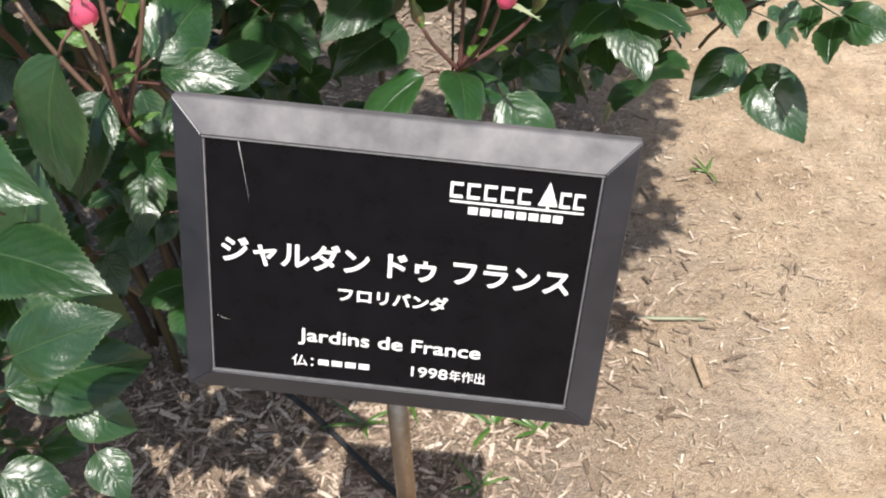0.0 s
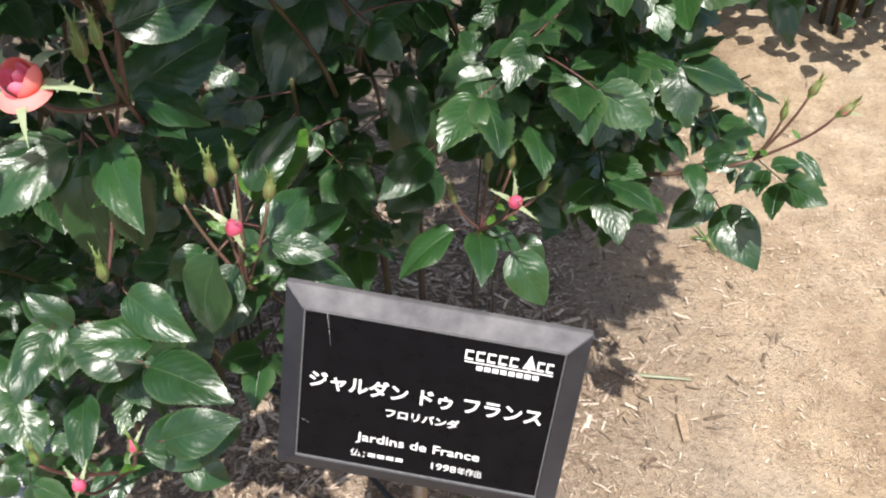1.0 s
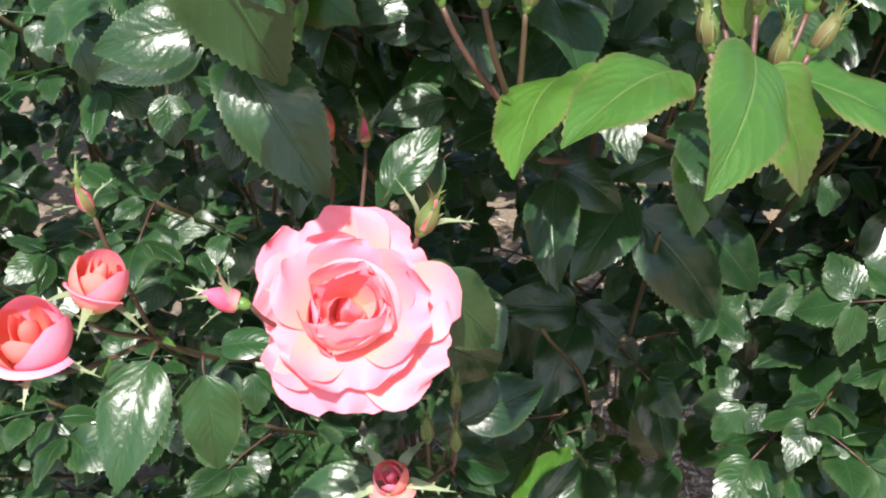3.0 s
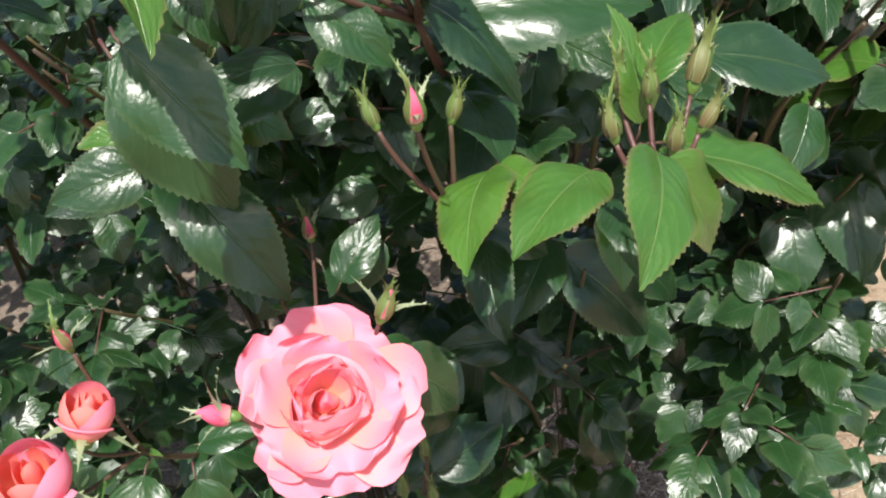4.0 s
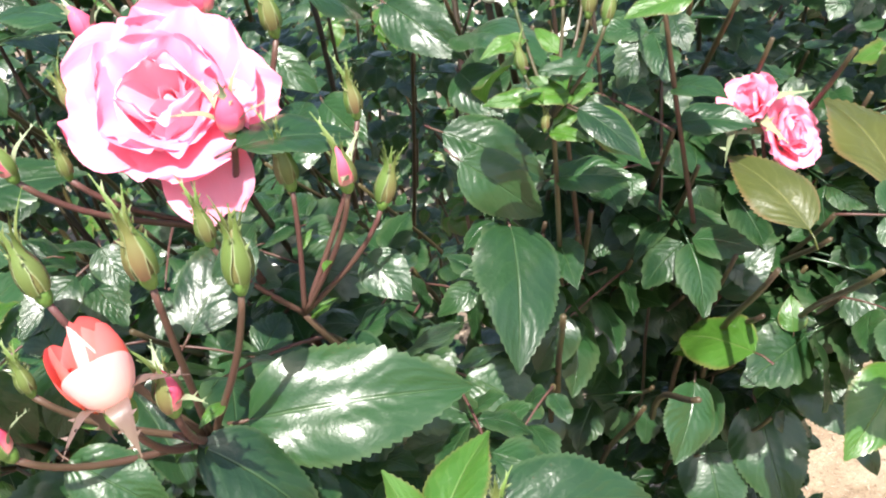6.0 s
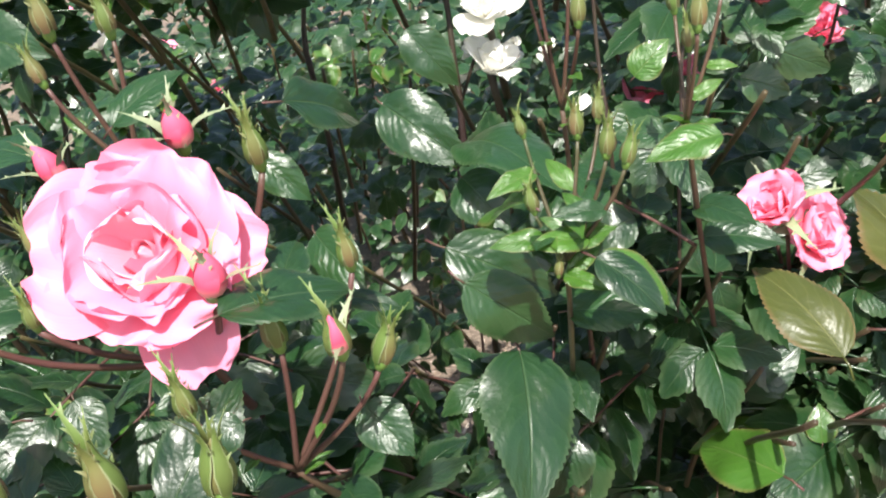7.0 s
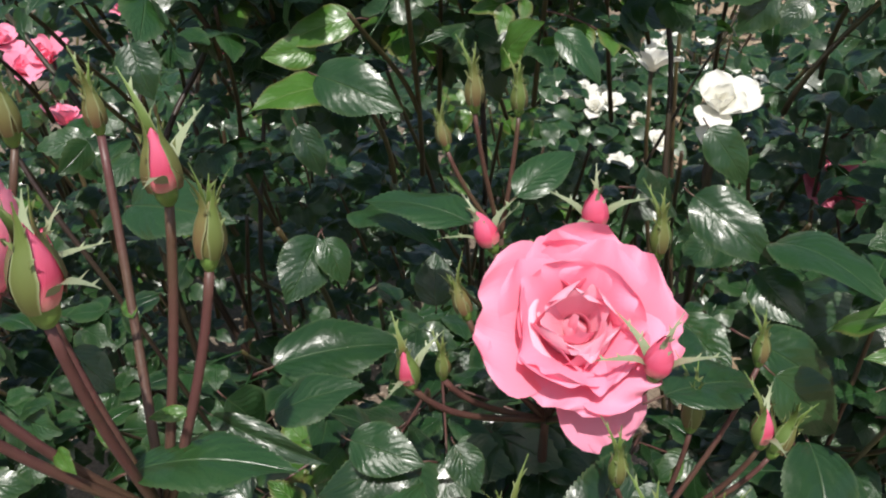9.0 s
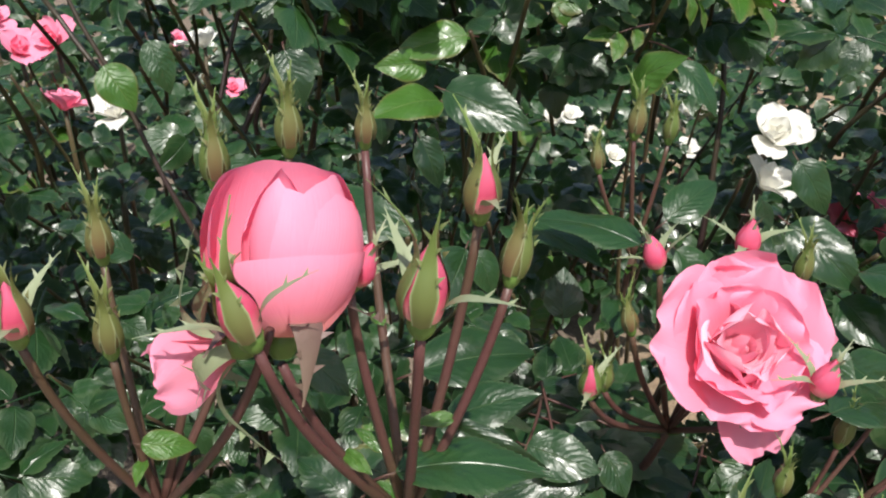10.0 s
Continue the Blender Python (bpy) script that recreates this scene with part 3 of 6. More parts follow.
def splinter(name, at, size, turn, mat, label):
    bm_ = bmesh.new()
    got = box(bm_, size, (0, 0, size[2] / 2))
    bmesh.ops.subdivide_edges(bm_, edges=bm_.edges[:], cuts=2)
    for p in bm_.verts:
        p.co += Vector((0, 0.15 * size[1], 0.25 * size[2])) * noise.noise(p.co * 90 + Vector(at) * 7)
    bmesh.ops.bevel(bm_, geom=bm_.edges[:], offset=0.0006, segments=1, affect="EDGES")
    ob = part(name, bm_, mat, None, label, pose(at[0], at[1], ground_z(at[0], at[1]) + at[2], 3, -4, turn))
    return tagged(ob, category="wood chip")


splinter("wood_chip", (0.362, 1.075, 0.004), (0.052, 0.013, 0.005), 98, PALE_CHIP, "pale split wood chip lying on the sand")
splinter("wood_chip", (0.05, 0.895, 0.004), (0.016, 0.013, 0.006), 20, PALE_CHIP, "pale wood chip beside the post")
v, f = tube(bezier((0.285, 1.185, 0.010), (0.32, 1.172, 0.014), (0.345, 1.180, 0.012), (0.382, 1.176, 0.010), 8), 0.0032, 0.0024, 7)
v = [p + Vector((0, 0, ground_z(p.x, p.y) - 0.004)) for p in v]
tagged(part("twig", pydata("twig", v, f), TWIG), "short grey-green twig dropped on the sand", "twig")


def weed(at, seed, size):
    """A low grass seedling: a few pointed blades from one crown."""
    rng = np.random.default_rng(seed)
    top = tagged(new("grass_seedling"), "small bright green grass seedling in the earth", "weed")
    top.matrix_basis = pose(at[0], at[1], ground_z(at[0], at[1]))
    for k in range(5):
        a = rng.uniform(0, 360)
        piece = leaflet(size * rng.uniform(0.7, 1.2), size * 0.13, 10, seed * 9 + k, 0.5, 0.5, teeth=False)
        part("blade", pydata("blade", *piece), YOUNG, top, m=pose(0, 0, 0.004, 0, -rng.uniform(15, 50), a))


weed((0.085, 0.985, 0.0), 2, 0.06)
weed((0.145, 0.975, 0.0), 3, 0.055)
weed((-0.085, 0.985, 0.0), 4, 0.05)
weed((-0.03, 1.03, 0.0), 5, 0.05)
weed((0.07, 0.885, 0.0), 6, 0.04)
weed((0.44, 1.55, 0.0), 8, 0.04)

# ---- the rose bush ----
bush = tagged(new("rose_bush"), "dense glossy green rose bush with pink flowers and buds", "rose bush", "rose bushes")
bush.matrix_basis = pose(-0.35, 1.0, 0)
FROM_BUSH = bush.matrix_basis.inverted()


def under_bush(name, data, mat, label="", m=None):
    return part(name, data, mat, bush, label, FROM_BUSH @ (m if m is not None else Matrix()))


def two_slots(mesh, first, second, count):
    """The first faces are stalk, the others blade."""
    mesh.materials.append(second)
    mesh.materials.append(first)
    mesh.polygons.foreach_set("material_index", [1 if i < count else 0 for i in range(len(mesh.polygons))])
    return mesh


STALK_FACES = 5 * 4 + 2
FINE_LEAVES = [two_slots(pydata("leaf", *compound(40 + k, 0.058 + 0.004 * (k % 3), 20, 7 if k == 2 else 5)), STEM, LEAF, STALK_FACES) for k in range(7)]
FINE_YOUNG = [two_slots(pydata("leaf", *compound(70 + k, 0.05, 20, 5)), STEM, YOUNG, STALK_FACES) for k in range(2)]
ROUGH_LEAVES = [compound(90 + k, 0.058 + 0.004 * (k % 3), 14, 5) for k in range(8)]
BLADES = [pydata("leaf", *single(300 + k)) for k in range(6)]
YOUNG_BLADES = [pydata("leaf", *single(320 + k)) for k in range(4)]
for mesh in BLADES:
    two_slots(mesh, STEM, LEAF, 12)
for mesh in YOUNG_BLADES:
    two_slots(mesh, STEM, YOUNG, 12)

made_blades = 0
OUTER = []


def blade(foot, tip, wide, young=False, face=(0.03, -0.66, 0.75)):
    """One leaflet of the outer foliage, from foot to tip."""
    global made_blades
    made_blades += 1
    a, b = Vector(foot), Vector(tip)
    size = (b - a).length * 1.03
    pool = YOUNG_BLADES if young else BLADES
    wobble = Vector((math.sin(made_blades * 2.4), math.sin(made_blades * 1.7), math.sin(made_blades * 3.1))) * 0.2
    m = frame_from(a, b - a, Vector(face) + wobble)
    # the curl lowers the tip, so the foot's tangent starts a little higher
    m = m @ pose(0, 0, 0, 0, -13, 0) @ Matrix.Diagonal((size, size * min(wide * 0.9, 0.59) / 0.62, size * 0.9, 1))
    return under_bush("leaf", pool[made_blades % len(pool)], None, m=m)


def outer_leaf(foot, tip, wide, face, young=False, mat=None):
    """A leaflet at the outside of the bush, from foot to tip, its upper side facing the way given."""
    global made_blades
    made_blades += 1
    a, b = Vector(foot), Vector(tip)
    size = (b - a).length * 1.03
    pool = YOUNG_BLADES if young else BLADES
    OUTER.append((a.lerp(b, 0.5), 0.022 + 0.32 * size))
    m = frame_from(a, b - a, Vector(face)) @ pose(0, 0, 0, 0, -11, 0) @ Matrix.Diagonal((size, size * wide / 0.62, size * 0.9, 1))
    mesh = pool[made_blades % len(pool)]
    if mat:
        mesh = mesh.copy()
        for k in range(len(mesh.materials)):
            mesh.materials[k] = mat
    return under_bush("leaf", mesh, None, "olive bronze young leaf" if mat else "", m=m)


# ---- outer leaves of the bush ----
outer_leaf((-0.135, 0.545, 0.877), (-0.086, 0.602, 0.895), 0.58, (0.42, -0.58, 0.70))
outer_leaf((-0.112, 0.505, 0.899), (-0.079, 0.535, 0.869), 0.54, (0.69, -0.01, 0.73))
outer_leaf((-0.118, 0.558, 0.817), (-0.081, 0.611, 0.815), 0.54, (0.31, -0.20, 0.93))
outer_leaf((-0.072, 0.564, 0.787), (-0.052, 0.638, 0.797), 0.54, (-0.09, -0.11, 0.99), True)
outer_leaf((-0.129, 0.490, 0.873), (-0.119, 0.497, 0.797), 0.54, (0.97, -0.22, 0.11))
outer_leaf((-0.173, 0.530, 0.848), (-0.236, 0.489, 0.815), 0.54, (0.09, -0.71, 0.70))
outer_leaf((-0.166, 0.529, 0.842), (-0.162, 0.517, 0.764), 0.54, (-0.02, -0.99, 0.15))
outer_leaf((-0.063, 0.727, 0.872), (-0.124, 0.702, 0.881), 0.62, (0.38, -0.77, 0.51))
outer_leaf((-0.060, 0.723, 0.863), (-0.079, 0.658, 0.818), 0.54, (0.06, -0.59, 0.81))
outer_leaf((-0.059, 0.729, 0.873), (-0.011, 0.716, 0.835), 0.59, (0.22, -0.81, 0.55))
outer_leaf((0.021, 0.758, 0.696), (-0.003, 0.748, 0.780), 0.57, (0.37, -0.93, -0.00))
outer_leaf((0.036, 0.728, 0.704), (-0.006, 0.691, 0.690), 0.65, (0.26, -0.59, 0.76))
outer_leaf((0.040, 0.744, 0.709), (0.065, 0.787, 0.713), 0.58, (0.41, -0.33, 0.85))
outer_leaf((0.058, 0.620, 0.730), (0.018, 0.600, 0.699), 0.54, (-0.42, -0.41, 0.81))
outer_leaf((0.077, 0.604, 0.741), (0.085, 0.560, 0.737), 0.54, (0.26, -0.03, 0.96))
outer_leaf((0.102, 0.605, 0.726), (0.128, 0.594, 0.687), 0.65, (0.28, -0.86, 0.43))
outer_leaf((0.093, 0.661, 0.730), (0.137, 0.703, 0.735), 0.54, (0.10, -0.23, 0.97))
outer_leaf((-0.045, 0.511, 0.796), (-0.007, 0.514, 0.789), 0.54, (0.19, -0.66, 0.73))
outer_leaf((-0.055, 0.447, 0.838), (-0.071, 0.450, 0.776), 0.54, (-0.51, -0.85, 0.09))
outer_leaf((-0.049, 0.568, 0.754), (-0.018, 0.606, 0.757), 0.54, (0.32, -0.34, 0.88))
outer_leaf((-0.039, 0.535, 0.760), (0.004, 0.527, 0.743), 0.54, (0.24, -0.54, 0.81))
outer_leaf((-0.231, 0.551, 0.672), (-0.260, 0.505, 0.637), 0.54, (0.15, -0.66, 0.74))
outer_leaf((-0.250, 0.586, 0.642), (-0.292, 0.602, 0.652), 0.73, (0.02, -0.51, 0.86))
outer_leaf((-0.168, 0.537, 0.649), (-0.228, 0.545, 0.665), 0.72, (0.14, -0.58, 0.81))
outer_leaf((-0.165, 0.541, 0.651), (-0.142, 0.554, 0.716), 0.72, (0.06, -0.98, 0.18))
outer_leaf((-0.166, 0.536, 0.651), (-0.113, 0.544, 0.613), 0.65, (0.52, -0.59, 0.62))
outer_leaf((-0.284, 0.537, 0.592), (-0.332, 0.498, 0.580), 0.75, (0.29, -0.59, 0.75))
outer_leaf((-0.284, 0.537, 0.592), (-0.261, 0.509, 0.560), 0.75, (0.36, -0.57, 0.74))
outer_leaf((-0.291, 0.543, 0.587), (-0.338, 0.571, 0.610), 0.63, (0.18, -0.44, 0.88))
outer_leaf((0.094, 0.964, 0.749), (0.089, 0.947, 0.681), 0.70, (0.00, -0.97, 0.24))
outer_leaf((0.043, 0.950, 0.670), (0.031, 0.888, 0.650), 0.59, (0.19, -0.33, 0.93))
outer_leaf((0.076, 0.927, 0.669), (0.086, 0.871, 0.640), 0.70, (-0.04, -0.46, 0.89))
outer_leaf((0.262, 0.982, 0.833), (0.266, 0.989, 0.737), 0.69, (-0.08, -0.99, -0.08))
outer_leaf((0.301, 1.013, 0.797), (0.315, 0.985, 0.746), 0.78, (-0.10, -0.88, 0.47))
outer_leaf((0.355, 1.033, 0.746), (0.361, 1.009, 0.706), 0.78, (-0.19, -0.86, 0.47))
outer_leaf((0.223, 0.980, 0.750), (0.164, 0.923, 0.761), 0.54, (0.49, -0.36, 0.80))
outer_leaf((0.231, 0.997, 0.741), (0.273, 0.973, 0.711), 0.72, (-0.05, -0.82, 0.57))
outer_leaf((0.229, 0.985, 0.720), (0.233, 0.937, 0.680), 0.60, (-0.13, -0.64, 0.76))
outer_leaf((0.193, 0.877, 0.639), (0.156, 0.842, 0.621), 0.60, (0.17, -0.58, 0.80))
outer_leaf((0.198, 0.892, 0.643), (0.150, 0.894, 0.657), 0.60, (0.15, -0.78, 0.61))
outer_leaf((0.207, 0.877, 0.641), (0.220, 0.835, 0.621), 0.73, (-0.21, -0.47, 0.86))
outer_leaf((0.283, 0.838, 0.623), (0.244, 0.812, 0.598), 0.65, (-0.03, -0.68, 0.74))
outer_leaf((0.291, 0.829, 0.614), (0.327, 0.787, 0.577), 0.69, (-0.12, -0.72, 0.69))
outer_leaf((-0.164, 0.677, 0.905), (-0.132, 0.664, 0.862), 0.75, (0.33, -0.81, 0.49))
outer_leaf((-0.121, 0.486, 1.038), (-0.109, 0.534, 1.002), 0.54, (0.84, 0.18, 0.51))
outer_leaf((0.042, 0.406, 1.253), (0.096, 0.426, 1.231), 0.54, (0.47, -0.46, 0.75))
outer_leaf((-0.059, 0.524, 1.098), (-0.049, 0.479, 1.060), 0.54, (-0.38, -0.65, 0.66))
outer_leaf((-0.024, 0.615, 1.042), (-0.050, 0.557, 1.012), 0.55, (0.27, -0.54, 0.80))
outer_leaf((-0.019, 0.610, 1.033), (0.043, 0.624, 0.953), 0.54, (0.63, -0.68, 0.38))
outer_leaf((0.027, 0.822, 0.932), (0.060, 0.804, 0.863), 0.63, (0.15, -0.94, 0.31))
outer_leaf((-0.117, 0.444, 1.079), (-0.078, 0.469, 1.039), 0.54, (0.76, -0.29, 0.58))
outer_leaf((-0.102, 0.499, 1.038), (-0.078, 0.485, 1.010), 0.72, (0.27, -0.76, 0.59))
outer_leaf((-0.238, 0.531, 1.149), (-0.174, 0.462, 1.111), 0.54, (0.38, -0.15, 0.91))
outer_leaf((-0.241, 0.501, 1.173), (-0.287, 0.473, 1.157), 0.61, (0.35, -0.83, 0.44))
outer_leaf((-0.224, 0.376, 1.061), (-0.225, 0.332, 1.020), 0.54, (0.12, -0.68, 0.72))
outer_leaf((-0.202, 0.384, 1.050), (-0.196, 0.372, 1.001), 0.57, (0.55, -0.79, 0.27))
outer_leaf((-0.110, 0.486, 1.124), (-0.135, 0.483, 1.093), 0.54, (-0.22, -0.93, 0.28))
outer_leaf((-0.288, 0.536, 1.120), (-0.283, 0.525, 1.092), 0.78, (0.48, -0.79, 0.39))
outer_leaf((-0.153, 0.320, 1.361), (-0.112, 0.278, 1.322), 0.54, (0.70, 0.03, 0.72), True)
outer_leaf((-0.194, 0.413, 1.260), (-0.163, 0.422, 1.187), 0.59, (0.60, -0.78, 0.16))
outer_leaf((-0.201, 0.429, 1.205), (-0.243, 0.411, 1.198), 0.62, (0.23, -0.78, 0.58))
outer_leaf((-0.059, 0.460, 1.258), (0.029, 0.475, 1.254), 0.54, (0.22, -0.64, 0.73))
outer_leaf((0.048, 0.589, 1.261), (0.050, 0.526, 1.225), 0.60, (0.38, -0.50, 0.78))
outer_leaf((-0.067, 0.492, 1.215), (-0.038, 0.423, 1.199), 0.54, (0.32, -0.09, 0.94))
outer_leaf((0.019, 0.390, 1.232), (0.009, 0.403, 1.275), 0.54, (0.77, -0.53, 0.36), True)
outer_leaf((0.021, 0.396, 1.243), (0.039, 0.438, 1.261), 0.54, (-0.26, -0.28, 0.92), True)
outer_leaf((0.028, 0.394, 1.222), (0.073, 0.418, 1.197), 0.54, (0.57, -0.30, 0.76), True)
outer_leaf((0.037, 0.372, 1.227), (0.088, 0.386, 1.194), 0.54, (0.56, -0.08, 0.82), True)
outer_leaf((-0.001, 0.345, 1.237), (-0.026, 0.297, 1.235), 0.54, (0.08, -0.09, 0.99), True)
outer_leaf((0.020, 0.334, 1.248), (0.014, 0.282, 1.234), 0.54, (0.61, -0.27, 0.74), True)
outer_leaf((0.023, 0.345, 1.239), (0.048, 0.357, 1.194), 0.54, (0.77, -0.58, 0.28), True)
outer_leaf((-0.038, 0.409, 1.208), (-0.017, 0.381, 1.203), 0.54, (0.00, -0.20, 0.98), True)
outer_leaf((-0.043, 0.407, 1.206), (-0.049, 0.344, 1.199), 0.54, (-0.37, -0.06, 0.93), True)
outer_leaf((-0.111, 0.474, 1.269), (-0.087, 0.448, 1.234), 0.54, (0.61, -0.36, 0.71))
outer_leaf((-0.066, 0.427, 1.275), (-0.024, 0.425, 1.231), 0.54, (0.66, -0.38, 0.65))
outer_leaf((-0.029, 0.526, 1.208), (-0.055, 0.513, 1.188), 0.71, (0.01, -0.85, 0.53))
outer_leaf((0.008, 0.555, 1.157), (-0.024, 0.544, 1.158), 0.68, (0.29, -0.77, 0.57))
outer_leaf((-0.113, 0.502, 1.149), (-0.143, 0.488, 1.141), 0.65, (0.19, -0.75, 0.64))
outer_leaf((-0.131, 0.526, 1.101), (-0.140, 0.471, 1.102), 0.54, (0.19, -0.01, 0.98))
outer_leaf((-0.127, 0.519, 1.182), (-0.158, 0.508, 1.181), 0.69, (0.25, -0.81, 0.53))
outer_leaf((-0.205, 0.456, 1.258), (-0.178, 0.490, 1.251), 0.55, (0.72, -0.47, 0.51))
outer_leaf((-0.174, 0.471, 1.287), (-0.168, 0.478, 1.243), 0.54, (0.74, -0.68, -0.00))
outer_leaf((-0.150, 0.494, 1.262), (-0.165, 0.488, 1.235), 0.60, (0.13, -0.98, 0.15))
outer_leaf((0.008, 0.416, 1.182), (0.012, 0.392, 1.153), 0.54, (0.37, -0.69, 0.63), True)
outer_leaf((-0.165, 0.419, 1.311), (-0.132, 0.470, 1.334), 0.54, (0.39, -0.57, 0.72))
outer_leaf((-0.154, 0.383, 1.328), (-0.128, 0.450, 1.336), 0.54, (0.13, -0.17, 0.98), True)
outer_leaf((-0.184, 0.438, 1.295), (-0.169, 0.448, 1.246), 0.62, (0.66, -0.75, 0.05))
outer_leaf((-0.174, 0.442, 1.264), (-0.208, 0.422, 1.247), 0.65, (0.31, -0.86, 0.41))
outer_leaf((-0.131, 0.453, 1.241), (-0.170, 0.409, 1.230), 0.54, (0.43, -0.56, 0.71))
outer_leaf((-0.075, 0.469, 1.297), (-0.052, 0.511, 1.320), 0.54, (0.24, -0.57, 0.78))
outer_leaf((0.191, 0.579, 1.245), (0.163, 0.628, 1.265), 0.54, (0.30, -0.60, 0.70), mat=BRONZE)
outer_leaf((0.252, 0.633, 1.225), (0.237, 0.721, 1.252), 0.5, (0.25, -0.60, 0.75), mat=BRONZE)
outer_leaf((0.249, 0.615, 1.126), (0.212, 0.575, 1.099), 0.62, (0.10, -0.80, 0.60), True)
outer_leaf((0.180, 0.676, 1.114), (0.131, 0.676, 1.106), 0.50, (0.25, -0.50, 0.80), True)
outer_leaf((0.148, 0.630, 1.114), (0.119, 0.590, 1.096), 0.62, (0.42, -0.70, 0.55))
outer_leaf((0.074, 0.629, 1.174), (0.052, 0.603, 1.158), 0.62, (-0.42, -0.70, 0.55))
outer_leaf((0.166, 0.587, 1.168), (0.133, 0.639, 1.146), 0.54, (-0.55, -0.01, 0.83), True)
outer_leaf((0.054, 0.633, 1.256), (0.019, 0.629, 1.280), 0.67, (0.33, -0.87, 0.36))
outer_leaf((0.069, 0.594, 1.201), (0.051, 0.578, 1.176), 0.78, (-0.00, -0.85, 0.53))
outer_leaf((0.136, 0.607, 1.135), (0.119, 0.578, 1.103), 0.70, (0.52, -0.60, 0.60))
outer_leaf((0.088, 0.533, 1.342), (0.113, 0.532, 1.319), 0.54, (0.50, -0.63, 0.59), True)
outer_leaf((0.195, 0.628, 1.148), (0.196, 0.639, 1.165), 0.78, (-0.18, -0.84, 0.52), True)
outer_leaf((0.160, 0.672, 1.150), (0.195, 0.679, 1.174), 0.68, (-0.20, -0.82, 0.53))
outer_leaf((0.188, 0.708, 1.029), (0.198, 0.658, 0.973), 0.68, (-0.10, -0.76, 0.65))
outer_leaf((0.151, 0.698, 1.009), (0.156, 0.656, 0.962), 0.74, (-0.09, -0.75, 0.66))
outer_leaf((0.224, 0.717, 1.053), (0.246, 0.681, 1.015), 0.74, (-0.13, -0.76, 0.63))
outer_leaf((-0.207, 0.683, 1.424), (-0.161, 0.665, 1.412), 0.59, (-0.14, -0.76, 0.64))
outer_leaf((-0.116, 0.548, 1.407), (-0.163, 0.568, 1.406), 0.54, (-0.05, -0.06, 1.00))
outer_leaf((-0.099, 0.581, 1.403), (-0.073, 0.604, 1.414), 0.54, (0.08, -0.51, 0.85))
outer_leaf((-0.006, 0.673, 1.358), (0.032, 0.647, 1.333), 0.59, (-0.09, -0.76, 0.65))
outer_leaf((0.035, 0.656, 1.339), (0.074, 0.599, 1.347), 0.54, (-0.14, 0.03, 0.99))
outer_leaf((0.028, 0.657, 1.320), (0.049, 0.633, 1.302), 0.77, (-0.13, -0.68, 0.72))
outer_leaf((0.019, 0.618, 1.304), (0.067, 0.621, 1.269), 0.54, (0.43, -0.73, 0.53))
outer_leaf((0.028, 0.595, 1.298), (0.063, 0.601, 1.259), 0.58, (0.43, -0.87, 0.26))
outer_leaf((0.088, 0.527, 1.346), (0.110, 0.515, 1.327), 0.54, (0.34, -0.54, 0.77))
outer_leaf((-0.042, 0.630, 1.384), (-0.015, 0.664, 1.357), 0.54, (0.80, -0.17, 0.58))
outer_leaf((0.006, 0.715, 1.380), (0.028, 0.706, 1.350), 0.60, (0.08, -0.93, 0.35))
outer_leaf((-0.041, 0.490, 1.365), (-0.002, 0.519, 1.349), 0.54, (0.40, -0.04, 0.91))
outer_leaf((-0.029, 0.521, 1.353), (-0.027, 0.549, 1.357), 0.64, (0.19, -0.15, 0.97))
outer_leaf((-0.192, 0.588, 1.378), (-0.205, 0.567, 1.355), 0.76, (0.41, -0.78, 0.47))
outer_leaf((-0.187, 0.580, 1.382), (-0.178, 0.574, 1.361), 0.67, (0.42, -0.80, 0.43))
outer_leaf((-0.197, 0.585, 1.277), (-0.193, 0.547, 1.280), 0.56, (0.41, 0.12, 0.90))
outer_leaf((-0.135, 0.492, 1.327), (-0.174, 0.478, 1.323), 0.54, (0.08, -0.51, 0.86))
outer_leaf((-0.231, 0.539, 1.320), (-0.222, 0.553, 1.292), 0.77, (0.87, -0.50, 0.04))
outer_leaf((-0.011, 0.525, 1.291), (0.007, 0.511, 1.275), 0.77, (0.08, -0.70, 0.71))
outer_leaf((0.065, 0.549, 1.360), (0.045, 0.584, 1.335), 0.54, (-0.49, 0.30, 0.82), True)
outer_leaf((-0.220, 0.743, 1.418), (-0.248, 0.731, 1.419), 0.67, (0.40, -0.81, 0.43), True)
outer_leaf((-0.220, 0.679, 1.397), (-0.207, 0.674, 1.369), 0.55, (0.42, -0.84, 0.35))
outer_leaf((-0.039, 0.475, 1.330), (-0.056, 0.466, 1.325), 0.72, (0.16, -0.70, 0.70))
outer_leaf((-0.124, 0.516, 1.316), (-0.114, 0.506, 1.299), 0.77, (0.31, -0.71, 0.63))
outer_leaf((0.111, 0.581, 1.391), (0.124, 0.583, 1.403), 0.78, (-0.28, -0.85, 0.45), True)
outer_leaf((0.137, 0.544, 1.380), (0.110, 0.538, 1.376), 0.54, (-0.03, -0.51, 0.86), True)
outer_leaf((-0.211, 0.735, 1.398), (-0.248, 0.699, 1.400), 0.54, (0.33, -0.29, 0.90), True)
outer_leaf((-0.368, 0.609, 1.454), (-0.354, 0.606, 1.434), 0.78, (0.41, -0.83, 0.38), True)
outer_leaf((-0.172, 0.597, 1.387), (-0.134, 0.556, 1.399), 0.54, (-0.21, 0.10, 0.97))
outer_leaf((-0.139, 0.598, 1.334), (-0.140, 0.612, 1.356), 0.78, (-0.03, -0.83, 0.55))
outer_leaf((-0.212, 0.555, 1.327), (-0.155, 0.580, 1.325), 0.54, (0.17, -0.31, 0.94))
